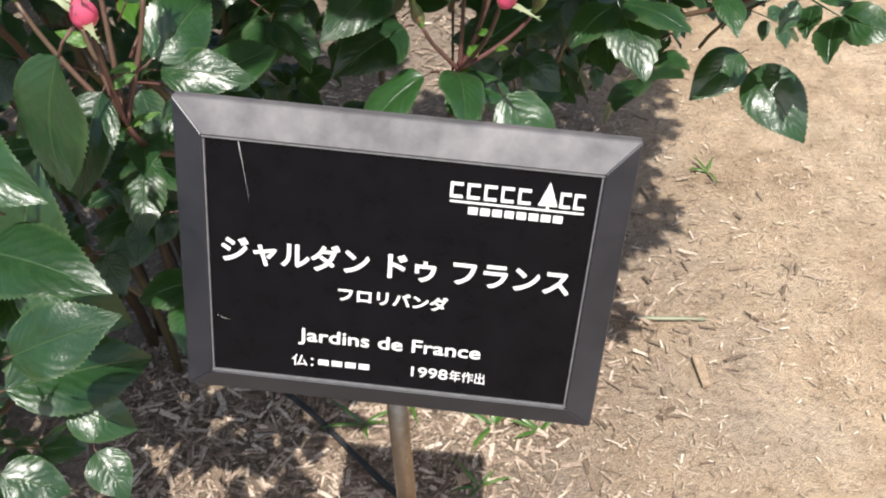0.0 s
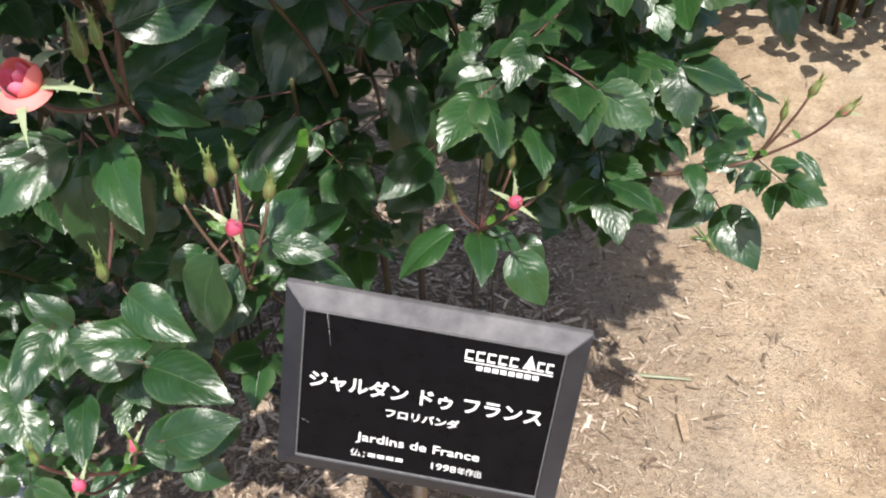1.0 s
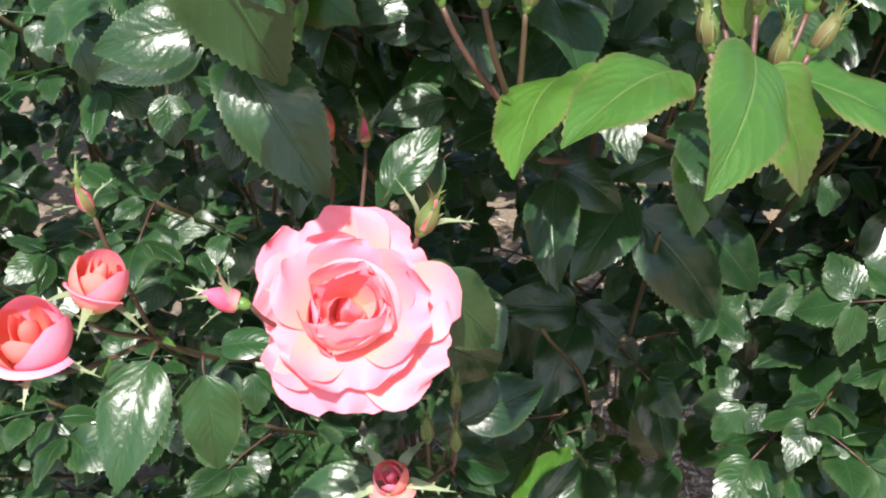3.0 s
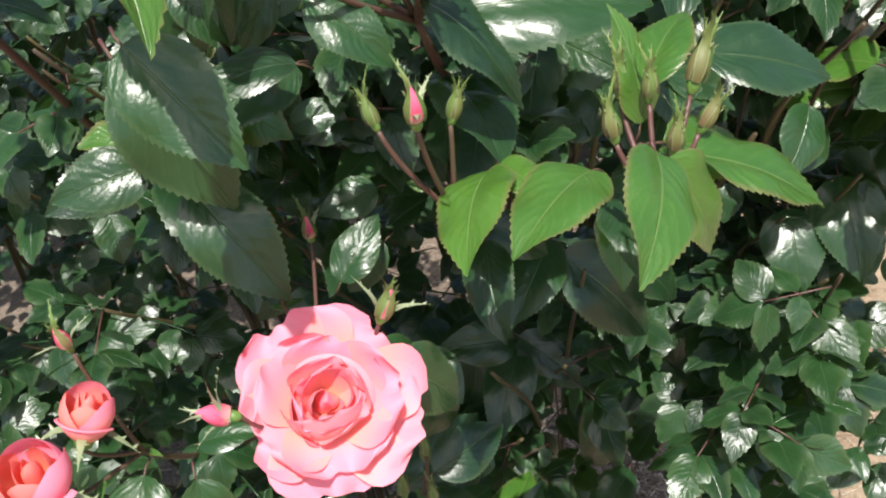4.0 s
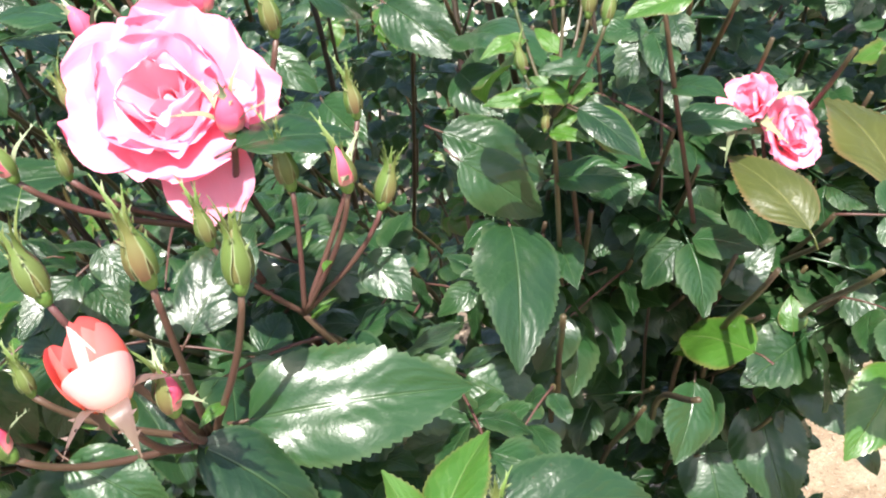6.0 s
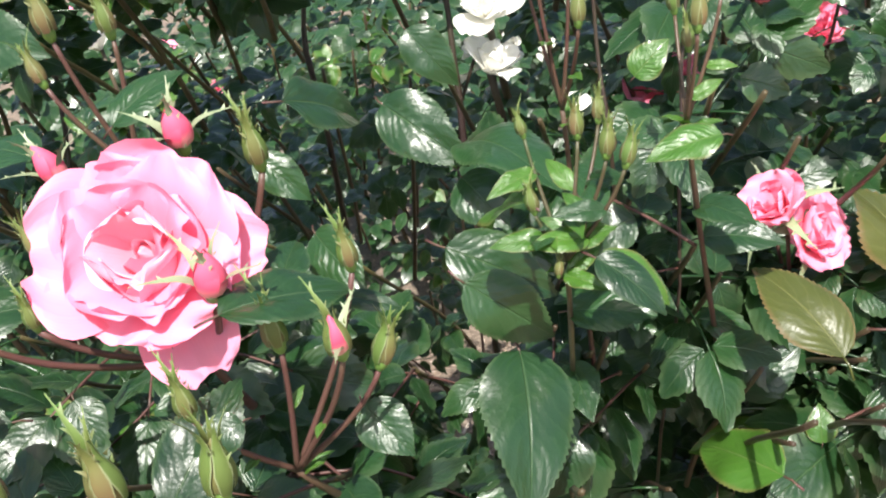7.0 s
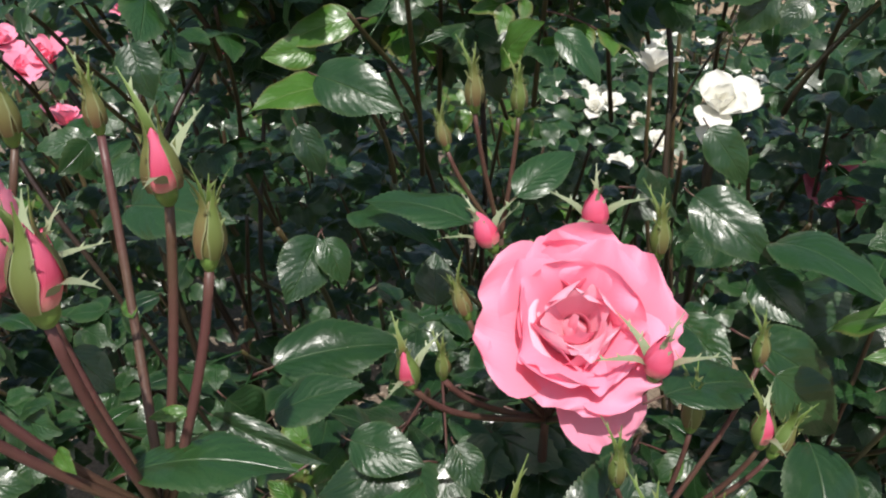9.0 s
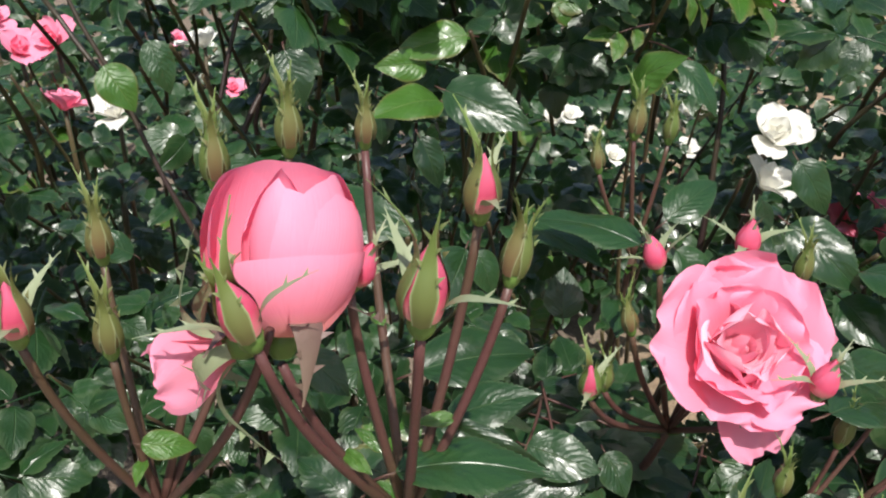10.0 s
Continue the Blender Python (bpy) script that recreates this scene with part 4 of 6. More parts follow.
outer_leaf((-0.197, 0.502, 1.341), (-0.159, 0.503, 1.356), 0.54, (-0.35, -0.38, 0.86))
outer_leaf((-0.301, 0.421, 1.389), (-0.284, 0.426, 1.385), 0.56, (0.32, -0.63, 0.70), True)
outer_leaf((-0.268, 0.563, 1.407), (-0.218, 0.541, 1.413), 0.54, (-0.35, -0.54, 0.77))
outer_leaf((-0.108, 0.671, 1.435), (-0.089, 0.645, 1.462), 0.54, (-0.89, -0.35, 0.30), True)
outer_leaf((-0.163, 0.489, 1.340), (-0.133, 0.481, 1.335), 0.67, (-0.04, -0.68, 0.73))
outer_leaf((-0.250, 0.456, 1.405), (-0.234, 0.449, 1.393), 0.68, (0.22, -0.73, 0.65))
outer_leaf((-0.214, 0.411, 1.392), (-0.163, 0.413, 1.391), 0.54, (0.03, 0.12, 0.99))
outer_leaf((-0.196, 0.749, 1.435), (-0.239, 0.742, 1.423), 0.54, (-0.08, -0.72, 0.69), True)
outer_leaf((-0.287, 0.638, 1.457), (-0.277, 0.630, 1.432), 0.78, (0.25, -0.89, 0.37))
outer_leaf((-0.080, 0.691, 1.444), (-0.057, 0.678, 1.422), 0.54, (0.28, -0.66, 0.70))
outer_leaf((-0.025, 0.569, 1.348), (-0.004, 0.548, 1.332), 0.67, (-0.23, -0.72, 0.65))
outer_leaf((-0.059, 0.481, 0.803), (-0.073, 0.461, 0.764), 0.54, (-0.11, -0.87, 0.48))
outer_leaf((-0.047, 0.510, 0.802), (-0.030, 0.546, 0.814), 0.69, (0.54, -0.49, 0.69))
outer_leaf((-0.133, 0.447, 0.661), (-0.083, 0.497, 0.633), 0.54, (0.66, -0.25, 0.71))
outer_leaf((-0.111, 0.456, 0.640), (-0.081, 0.456, 0.624), 0.78, (0.39, -0.59, 0.71))
outer_leaf((-0.091, 0.516, 0.783), (-0.111, 0.498, 0.771), 0.78, (0.40, -0.76, 0.52))
outer_leaf((-0.122, 0.407, 0.650), (-0.095, 0.409, 0.635), 0.72, (0.43, -0.54, 0.73))
outer_leaf((-0.086, 0.426, 0.643), (-0.071, 0.413, 0.626), 0.78, (0.34, -0.59, 0.73))
outer_leaf((0.097, 0.716, 0.685), (0.078, 0.706, 0.668), 0.78, (0.01, -0.86, 0.52))
outer_leaf((0.115, 0.735, 0.678), (0.138, 0.723, 0.659), 0.78, (0.04, -0.83, 0.56))
outer_leaf((0.104, 0.671, 0.686), (0.127, 0.662, 0.673), 0.77, (0.04, -0.80, 0.60))
blade((0.021, 0.786, 0.686), (-0.021, 0.831, 0.730), 0.65)
blade((0.064, 0.888, 0.777), (0.100, 0.910, 0.708), 0.7)
blade((-0.101, 0.781, 0.825), (-0.112, 0.774, 0.752), 0.7)
blade((-0.060, 0.789, 0.818), (-0.028, 0.783, 0.792), 0.7)
blade((0.169, 0.751, 0.718), (0.149, 0.718, 0.704), 0.7)
blade((0.216, 0.890, 0.767), (0.226, 0.868, 0.727), 0.7)
blade((0.328, 0.932, 0.778), (0.343, 0.913, 0.745), 0.9)
blade((0.298, 0.822, 0.730), (0.310, 0.806, 0.709), 0.6)
blade((0.322, 0.738, 0.740), (0.343, 0.719, 0.723), 0.4)
blade((0.299, 0.776, 0.696), (0.287, 0.766, 0.677), 0.6)
blade((-0.146, 0.437, 0.786), (-0.170, 0.439, 0.806), 0.75)
blade((-0.120, 0.459, 0.793), (-0.076, 0.439, 0.780), 0.75)
blade((-0.108, 0.440, 0.752), (-0.054, 0.420, 0.753), 0.7)
blade((-0.091, 0.405, 0.728), (-0.045, 0.413, 0.743), 0.8)
blade((-0.152, 0.434, 0.728), (-0.137, 0.390, 0.713), 0.5)
blade((-0.149, 0.416, 0.799), (-0.158, 0.383, 0.776), 0.6)
blade((-0.104, 0.446, 0.770), (-0.144, 0.429, 0.778), 0.7)
blade((-0.062, 0.544, 1.087), (-0.059, 0.518, 1.037), 0.58)
blade((-0.066, 0.574, 1.080), (-0.024, 0.590, 1.047), 0.6)
blade((-0.069, 0.773, 0.850), (-0.131, 0.729, 0.864), 0.6)
blade((-0.066, 0.772, 0.848), (-0.012, 0.737, 0.820), 0.6)
blade((-0.101, 0.483, 0.954), (-0.061, 0.524, 0.954), 0.75)
blade((-0.067, 0.545, 0.811), (-0.039, 0.583, 0.843), 0.5)
blade((-0.125, 0.489, 0.878), (-0.091, 0.439, 0.861), 0.5)
blade((-0.100, 0.416, 1.098), (-0.070, 0.438, 1.052), 0.7)
blade((-0.118, 0.505, 0.992), (-0.094, 0.548, 0.949), 0.8)
blade((0.026, 0.707, 0.974), (0.071, 0.713, 0.920), 0.7)
blade((0.082, 0.809, 0.847), (0.084, 0.793, 0.786), 0.65)
blade((0.156, 0.870, 0.799), (0.210, 0.884, 0.795), 0.7)
blade((0.220, 0.846, 0.893), (0.242, 0.830, 0.813), 0.6)
blade((0.005, 0.714, 0.803), (0.026, 0.681, 0.761), 0.8)
blade((0.048, 0.772, 0.792), (0.031, 0.747, 0.761), 0.8)
blade((0.079, 0.768, 0.786), (0.075, 0.741, 0.752), 0.8)
blade((0.033, 0.680, 0.760), (0.000, 0.634, 0.743), 0.6)
blade((0.118, 0.729, 0.739), (0.094, 0.702, 0.707), 0.6)
blade((0.143, 0.748, 0.732), (0.172, 0.732, 0.717), 0.7)
blade((0.009, 0.683, 1.044), (-0.037, 0.650, 1.036), 0.6)
blade((-0.181, 0.420, 0.902), (-0.141, 0.446, 0.904), 0.5)
blade((-0.128, 0.451, 1.122), (-0.109, 0.476, 1.146), 0.75)
blade((-0.146, 0.476, 1.200), (-0.118, 0.486, 1.204), 0.7)
blade((-0.163, 0.420, 1.293), (-0.151, 0.414, 1.266), 0.9)
blade((-0.111, 0.417, 1.282), (-0.079, 0.415, 1.253), 0.7)
blade((-0.120, 0.419, 1.254), (-0.159, 0.391, 1.253), 0.5)
blade((0.096, 0.584, 1.309), (0.117, 0.551, 1.301), 0.35)
blade((-0.072, 0.658, 1.346), (-0.049, 0.652, 1.322), 0.75)
blade((-0.060, 0.581, 1.307), (-0.031, 0.599, 1.324), 0.6)
blade((-0.024, 0.579, 1.309), (0.001, 0.577, 1.300), 0.45)
blade((-0.200, 0.447, 1.385), (-0.161, 0.439, 1.372), 0.3)
blade((-0.306, 0.488, 1.508), (-0.299, 0.485, 1.491), 0.8)
blade((-0.350, 0.570, 1.375), (-0.375, 0.564, 1.387), 0.6)
blade((-0.156, 0.342, 1.294), (-0.119, 0.330, 1.253), 0.85)
blade((-0.186, 0.431, 1.192), (-0.147, 0.421, 1.135), 0.65)
blade((-0.125, 0.380, 1.325), (-0.146, 0.411, 1.270), 0.65)


def front(x, z):
    """How far forward the foliage of the bush reaches at that place."""
    def step(a, b, q):
        s = min(1.0, max(0.0, (q - a) / (b - a)))
        return s * s * (3 - 2 * s)
    y = 0.56 + 0.10 * step(1.15, 1.45, z) + 0.05 * step(0.0, 0.3, x)
    y += 0.32 * step(-0.12, 0.05, x) * (1 - step(0.62, 0.92, z))
    y += 0.10 * step(-0.35, -0.12, x) * (1 - step(0.55, 0.8, z))
    return y + 0.05 * noise.noise((x * 6, z * 6, 3))


def right_edge(z):
    return 0.20 + 0.12 * max(0, 1 - abs(z - 0.62) / 0.25) + 0.14 * min(1, max(0, (z - 1.1) / 0.2))


rng = np.random.default_rng(11)
rough, rough_young, placed, canes = [], [], [], []


def shoot(tip, lean, leaves, length, thick, young=False):
    """A side shoot with alternate leaves; returns where it starts."""
    tip = Vector(tip)
    start = tip - Vector((lean[0] * 0.5, lean[1] * 0.5, 1.0)).normalized() * length + Vector((0, 0.10, 0))
    path = bezier(start, start.lerp(tip, 0.35) + Vector((0, 0.03, 0.0)), start.lerp(tip, 0.7), tip, 8)
    canes.append((path, thick))
    spin = rng.uniform(0, 6.3)
    for k in range(leaves):
        s = 0.25 + 0.75 * (k + 0.5) / leaves
        p = path[min(8, int(s * 8 + 0.5))]
        spin += 2.4 + rng.uniform(-0.4, 0.4)
        out = Vector((math.cos(spin), math.sin(spin) - 0.55, rng.uniform(-0.35, 0.3)))
        up = Vector((rng.uniform(-0.45, 0.45), -0.5 + rng.uniform(-0.4, 0.4), 0.8))
        placed.append((frame_from(p, out, up), rng.uniform(0.65, 1.02) * (0.76 if p.y > 0.85 or (p.y > 0.7 and p.z > 1.2) else 1.0), young and s > 0.5))
    return start


x = -1.15
while x < 0.46:
    z = 0.42
    while z < 1.46:
        px, pz = x + rng.uniform(-0.05, 0.05), z + rng.uniform(-0.05, 0.05)
        if px < right_edge(pz) and not (pz < 0.60 and px > -0.30):
            for layer in range(3):
                py = front(px, pz) + layer * 0.12 + rng.uniform(0.0, 0.08)
                low = pz < 0.66 and -0.12 < px
                if rng.random() < (0.55 if low else 0.92) * (0.62 if pz > 1.28 and px < 0 else 1):
                    shoot((px + rng.uniform(-.04, .04), py, pz), (rng.uniform(-.5, .5), -0.5), 6, rng.uniform(0.14, 0.22), 0.0022, rng.random() < 0.008)
        z += 0.115
    x += 0.115
# upper shoots that lean out over the path
for k in range(34):
    px, py = rng.uniform(0.2, 0.52), rng.uniform(0.74, 1.25)
    shoot((px, py, rng.uniform(1.0, 1.36)), (0.6, -0.1), 6, rng.uniform(0.15, 0.25), 0.0022, rng.random() < 0.01)
for k in range(52):
    shoot((rng.uniform(0.06, 0.42), rng.uniform(0.60, 0.80), rng.uniform(1.14, 1.31)), (0.4, 0.1), 5, rng.uniform(0.12, 0.18), 0.002, rng.random() < 0.03)
# the low shoot that reaches out over the sand
for tip in ((0.27, 0.82, 0.73), (0.31, 0.80, 0.70), (0.24, 0.86, 0.70), (0.22, 0.80, 0.66), (0.30, 0.86, 0.74)):
    shoot(tip, (0.8, -0.2), 4, 0.12, 0.0017)
# the eastern flank, down to the open sand
for k in range(34):
    py = rng.uniform(0.62, 0.98)
    shoot((0.115 + 0.25 * (py - 0.41) + rng.uniform(-0.07, 0.02), py, rng.uniform(0.74, 1.10)), (0.3, -0.2), 6, rng.uniform(0.12, 0.2), 0.002)
# overhanging shoots that shade the front of the bush
for k in range(30):
    shoot((rng.uniform(-0.22, 0.24), rng.uniform(0.47, 0.64), rng.uniform(1.14, 1.29)), (0.2, -0.5), 6, rng.uniform(0.12, 0.18), 0.002, rng.random() < 0.05)
# added crown shoots, partly above the view, placed to shade what lies below
for k in range(62):
    shoot((rng.uniform(-0.50, -0.03), rng.uniform(0.68, 1.12), rng.uniform(1.41, 1.53)), (rng.uniform(-.5, .5), rng.uniform(-.3, .3)), 6, rng.uniform(0.09, 0.14), 0.002, rng.random() < 0.3)
# the crown behind, thinner
for k in range(150):
    px, py = rng.uniform(-1.1, 0.4), rng.uniform(0.85, 1.6)
    if abs(px - 0.07) < 0.09:
        continue
    shoot((px, py, 1.24 - 0.25 * (py - 0.9) + rng.uniform(-0.28, 0.1)), (rng.uniform(-.5, .5), rng.uniform(-.5, .5)), 6, rng.uniform(0.15, 0.28), 0.0024, rng.random() < 0.2)

# deep gaps between the outer shoots, where one looks into the shade inside
HOLLOWS = (((-0.019, 0.610, 1.340), (-0.061, 1.074, 1.068), 0.055), ((-0.201, 0.591, 1.326), (-0.397, 0.931, 1.104), 0.050), ((-0.069, 0.670, 1.385), (-0.137, 1.034, 1.235), 0.045),
           ((-0.108, 0.551, 1.026), (-0.156, 0.696, 0.931), 0.085), ((-0.031, 0.648, 1.308), (-0.071, 0.864, 1.188), 0.075), ((-0.102, 0.447, 1.14), (-0.137, 0.577, 1.036), 0.06),
           ((-0.178, 0.614, 1.40), (-0.164, 0.884, 1.271), 0.085), ((-0.256, 0.515, 1.34), (-0.27, 0.66, 1.24), 0.06), ((-0.131, 0.70, 0.84), (-0.14, 0.86, 0.76), 0.06), ((0.02, 0.55, 1.43), (0.052, 0.84, 1.34), 0.065),
           ((0.10, 0.56, 1.10), (0.14, 0.70, 1.02), 0.05), ((-0.02, 0.56, 1.12), (-0.02, 0.72, 1.03), 0.06), ((0.17, 0.58, 1.32), (0.212, 0.70, 1.255), 0.045), ((-0.06, 0.52, 0.99), (-0.10, 0.70, 0.88), 0.07),
           ((-0.17, 0.46, 0.89), (-0.24, 0.56, 0.80), 0.06), ((0.112, 0.94, 0.715), (0.110, 0.74, 0.835), 0.035),
           ((-0.06, 0.66, 1.375), (-0.09, 0.88, 1.29), 0.07), ((-0.21, 0.60, 1.35), (-0.29, 0.85, 1.21), 0.075), ((0.02, 0.62, 1.27), (0.02, 0.80, 1.19), 0.06),
           ((-0.404, 0.644, 1.452), (-0.670, 1.275, 1.237), 0.055), ((-0.355, 0.743, 1.420), (-0.556, 1.504, 1.164), 0.055), ((-0.401, 0.634, 1.420), (-0.662, 1.250, 1.164), 0.055), ((0.127, 0.460, 1.222), (0.149, 0.620, 1.073), 0.05), ((0.091, 0.470, 1.230), (0.093, 0.635, 1.085), 0.05), ((0.120, 0.489, 1.255), (0.142, 0.712, 1.088), 0.055))


def in_hollow(p):
    for a, b, r in HOLLOWS:
        a, b = Vector(a), Vector(b)
        s = min(1.0, max(0.0, (p - a).dot(b - a) / (b - a).length_squared))
        if (a.lerp(b, s) - p).length < r:
            return True
    return False


def over_path(p):
    # the east side is open: below the upper shoots one sees past the bush to the sand
    return p.x > 0.145 + 0.25 * (p.y - 0.41) and 0.78 < p.z < 1.29 - 0.87 * (p.y - 0.41)


# the outermost leaves have nothing close in front of them
OUTWARD = Vector((0.08, -0.76, 0.64)).normalized()


def before_outer(p):
    for mid, reach in OUTER:
        d = p - mid
        along = d.dot(OUTWARD)
        if 0.005 < along < 0.20 and (d - OUTWARD * along).length < reach:
            return True
    return False


placed = [q for q in placed if not before_outer(q[0].translation + Vector(q[0].col[0][:3]) * 0.05)]
placed = [q for q in placed if not in_hollow(q[0].translation + Vector(q[0].col[0][:3]) * 0.05) and not over_path(q[0].translation + Vector(q[0].col[0][:3]) * 0.06)]
# shaded leaves deep inside, behind the gaps
for k in range(56):
    p = Vector(((-0.16 if k < 26 else 0.04) + rng.uniform(-0.09, 0.09), 0.92 + rng.uniform(-0.06, 0.08), 0.82 + rng.uniform(-0.13, 0.10)))
    spin = rng.uniform(0, 6.3)
    placed.append((frame_from(p, (math.cos(spin), math.sin(spin) - 0.3, rng.uniform(-0.4, 0.2)), (rng.uniform(-0.4, 0.4), -0.5, 0.8)), rng.uniform(0.8, 1.1), False))
canes = [q for q in canes if not over_path(q[0][4]) and not over_path(q[0][8])]
near = sorted(range(len(placed)), key=lambda i: placed[i][0].translation.y + abs(placed[i][0].translation.x + 0.05) * 0.6)
chosen = set(near[:170])
for i, (m, size, young) in enumerate(placed):
    if i in chosen:
        pool = FINE_YOUNG if young else FINE_LEAVES
        under_bush("leaf", pool[i % len(pool)], None, m=m @ Matrix.Scale(size, 4))
    else:
        (rough_young if young else rough).append(moved(ROUGH_LEAVES[i % 8], FROM_BUSH @ m @ Matrix.Scale(size, 4)))
inner = part("foliage", pydata("foliage", *join(rough)), LEAF, bush, "mass of dark glossy leaves inside the bush")
tagged(inner, kind="stuff")
tagged(part("young_foliage", pydata("young_foliage", *join(rough_young)), YOUNG, bush, "bright yellow-green young leaves"), kind="stuff")

V, F, at = [], [], 0
for path, thick in canes:
    v, f = tube(path, thick, thick * 0.7, 5)
    V += [FROM_BUSH @ p for p in v]
    F += [tuple(i + at for i in q) for q in f]
    at = len(V)
tagged(part("branchwork", pydata("branchwork", V, F), CANE, bush, "thin brown side shoots"), kind="stuff")
for k in range(16):
    foot = Vector((rng.uniform(-0.85, -0.05), rng.uniform(1.05, 1.4), -0.01))
    head = Vector((foot.x * 1.15 + rng.uniform(-0.2, 0.22), rng.uniform(0.72, 1.3), rng.uniform(0.8, 1.18)))
    v, f = tube(bezier(foot, foot + Vector((0, 0, 0.4)), head - Vector((0, 0, 0.4)), head, 14), rng.uniform(0.005, 0.009), 0.0028, 8, 0.14)
    under_bush("cane", pydata("cane", v, f), CANE)

# older dark canes that stand up out of the crown
for low, high, thick in (((-0.368, 0.81, 1.343), (-0.352, 0.842, 1.43), 0.004), ((-0.321, 0.922, 1.238), (-0.312, 0.981, 1.40), 0.0045), ((-0.141, 1.062, 1.261), (-0.137, 1.092, 1.36), 0.006),
                         ((0.006, 0.883, 1.27), (0.006, 0.932, 1.42), 0.0055), ((-0.351, 0.892, 1.344), (-0.34, 0.914, 1.42), 0.004),
                         ((0.014, 0.978, 1.264), (0.062, 0.998, 1.345), 0.003), ((-0.439, 0.965, 1.210), (-0.541, 1.030, 1.312), 0.0075), ((-0.351, 0.806, 1.328), (-0.329, 0.875, 1.384), 0.0055),
                         ((-0.34, 0.632, 1.365), (-0.395, 0.655, 1.47), 0.0032), ((0.101, 0.665, 1.343), (0.098, 0.691, 1.42), 0.0025), ((0.136, 0.679, 1.284), (0.156, 0.734, 1.43), 0.0022)):
    a, b = Vector(low), Vector(high)
    foot = Vector((a.x * 0.8 - 0.05, 1.15, -0.01))
    path = bezier(foot, foot + Vector((0, 0, 0.5)), a - (b - a) * 1.5, a, 14) + bezier(a, a.lerp(b, 0.5), b, b + (b - a) * 0.4, 8)[1:]
    path = [p + Vector((noise.noise(p * 14), noise.noise(p * 14 + Vector((5, 0, 0))), 0)) * 0.007 for p in path]
    v, f = tube(path, thick * 0.65, thick * 0.3, 8, 0.15)
    under_bush("cane", pydata("cane", v, f), DARK_CANE, "dark reddish brown cane")

# ---- buds and flowers ----


def ovoid(r, h, z0, rings, sides, shape, ridge=0.0, turns=0.0):
    v, f, u = [], [], []
    for i in range(rings + 1):
        s = i / rings
        for k in range(sides):
            a = 2 * math.pi * k / sides + turns * s
            rr = r * shape(s) * (1 + ridge * math.sin(3 * a + 5 * s))
            v.append((rr * math.cos(a), rr * math.sin(a), z0 + h * s)), u.append((k / sides, s))
    for i in range(rings):
        for k in range(sides):
            j = (k + 1) % sides
            f.append((i * sides + k, i * sides + j, (i + 1) * sides + j, (i + 1) * sides + k))
    f.append(tuple(rings * sides + k for k in range(sides)))
    return v, f, u


def core_shape(s):
    return max(0.03, math.sin(math.pi * (0.2 + 0.8 * s) ** 0.82) ** 0.85 * (1.04 - 0.22 * s))


HIP = pydata("bud", *ovoid(0.0042, 0.0085, 0, 6, 10, lambda s: 0.25 + 0.8 * math.sin(math.pi * (0.12 + 0.68 * s))))
HIP.materials.append(SEPAL)
CORE = pydata("bud_petals", *ovoid(0.0064, 0.021, 0.007, 12, 18, core_shape, 0.07, 1.6))
CORE.materials.append(CRIMSON)
SHUT_CORE = pydata("bud_petals", *ovoid(0.0060, 0.020, 0.007, 12, 15, core_shape, 0.03, 0.3))
SHUT_CORE.materials.append(SEPAL_RED)


def sepal_mesh(length, width, opening, seed):
    """A pointed sepal with leafy side lobes and a narrow tip: against the bud (opening 0), or held away from its axis."""
    r = np.random.default_rng(seed)
    v, u, rows = [], [], 16
    px, pz = 0.0042, 0.0065
    bow = r.uniform(-0.3, 0.3)
    spine = []
    for i in range(rows + 1):
        s = i / rows
        if opening < 25:
            z = 0.0065 + length * s
            body = (z - 0.007) / 0.021
            px = (0.0071 * core_shape(min(1, max(0, body))) + 0.0008) if body < 0.8 else max(0.0022, px * 0.86) + 0.0003 * (body - 0.8) * opening
            pz = z
        w = width * 0.5 * (0.6 + 1.2 * s) if s < 0.3 else width * 0.5 * max(0.07, 0.96 * (1 - (s - 0.3) / 0.7) ** 1.15)
        side = bow * length * s * s * 0.5
        spine.append((px, side, pz, w))
        for c in (-1, 0, 1):
            v.append((px - abs(c) * w * (0.5 if opening < 25 else 0.25), c * w + side, pz)), u.append((0.5 + 0.5 * c, s))
        if opening >= 25:
            a = radians(20 + opening * min(1, s * 2.2) + 18 * s)
            px += math.sin(a) * length / rows
            pz += math.cos(a) * length / rows
    f = [(i * 3 + k, i * 3 + k + 1, i * 3 + k + 4, i * 3 + k + 3) for i in range(rows) for k in range(2)]
    for i in (7, 9, 11, 13):
        sgn = 1 if (i // 2 + seed) % 2 else -1
        x0, y0, z0, w = spine[i]
        x1, y1, z1, _ = spine[i + 1]
        reach = r.uniform(0.0012, 0.0026)
        n = len(v)
        v += [(x0, y0 + sgn * w * 0.8, z0), (x1, y1 + sgn * w * 0.7, z1), (x1 + 0.0007, y1 + sgn * (w + reach), z1 + reach * 0.9)]
        u += [(0.9, i / rows), (0.9, i / rows), (1.0, i / rows)]
        f.append((n, n + 1, n + 2))
    return pydata("sepal", v, f, u)


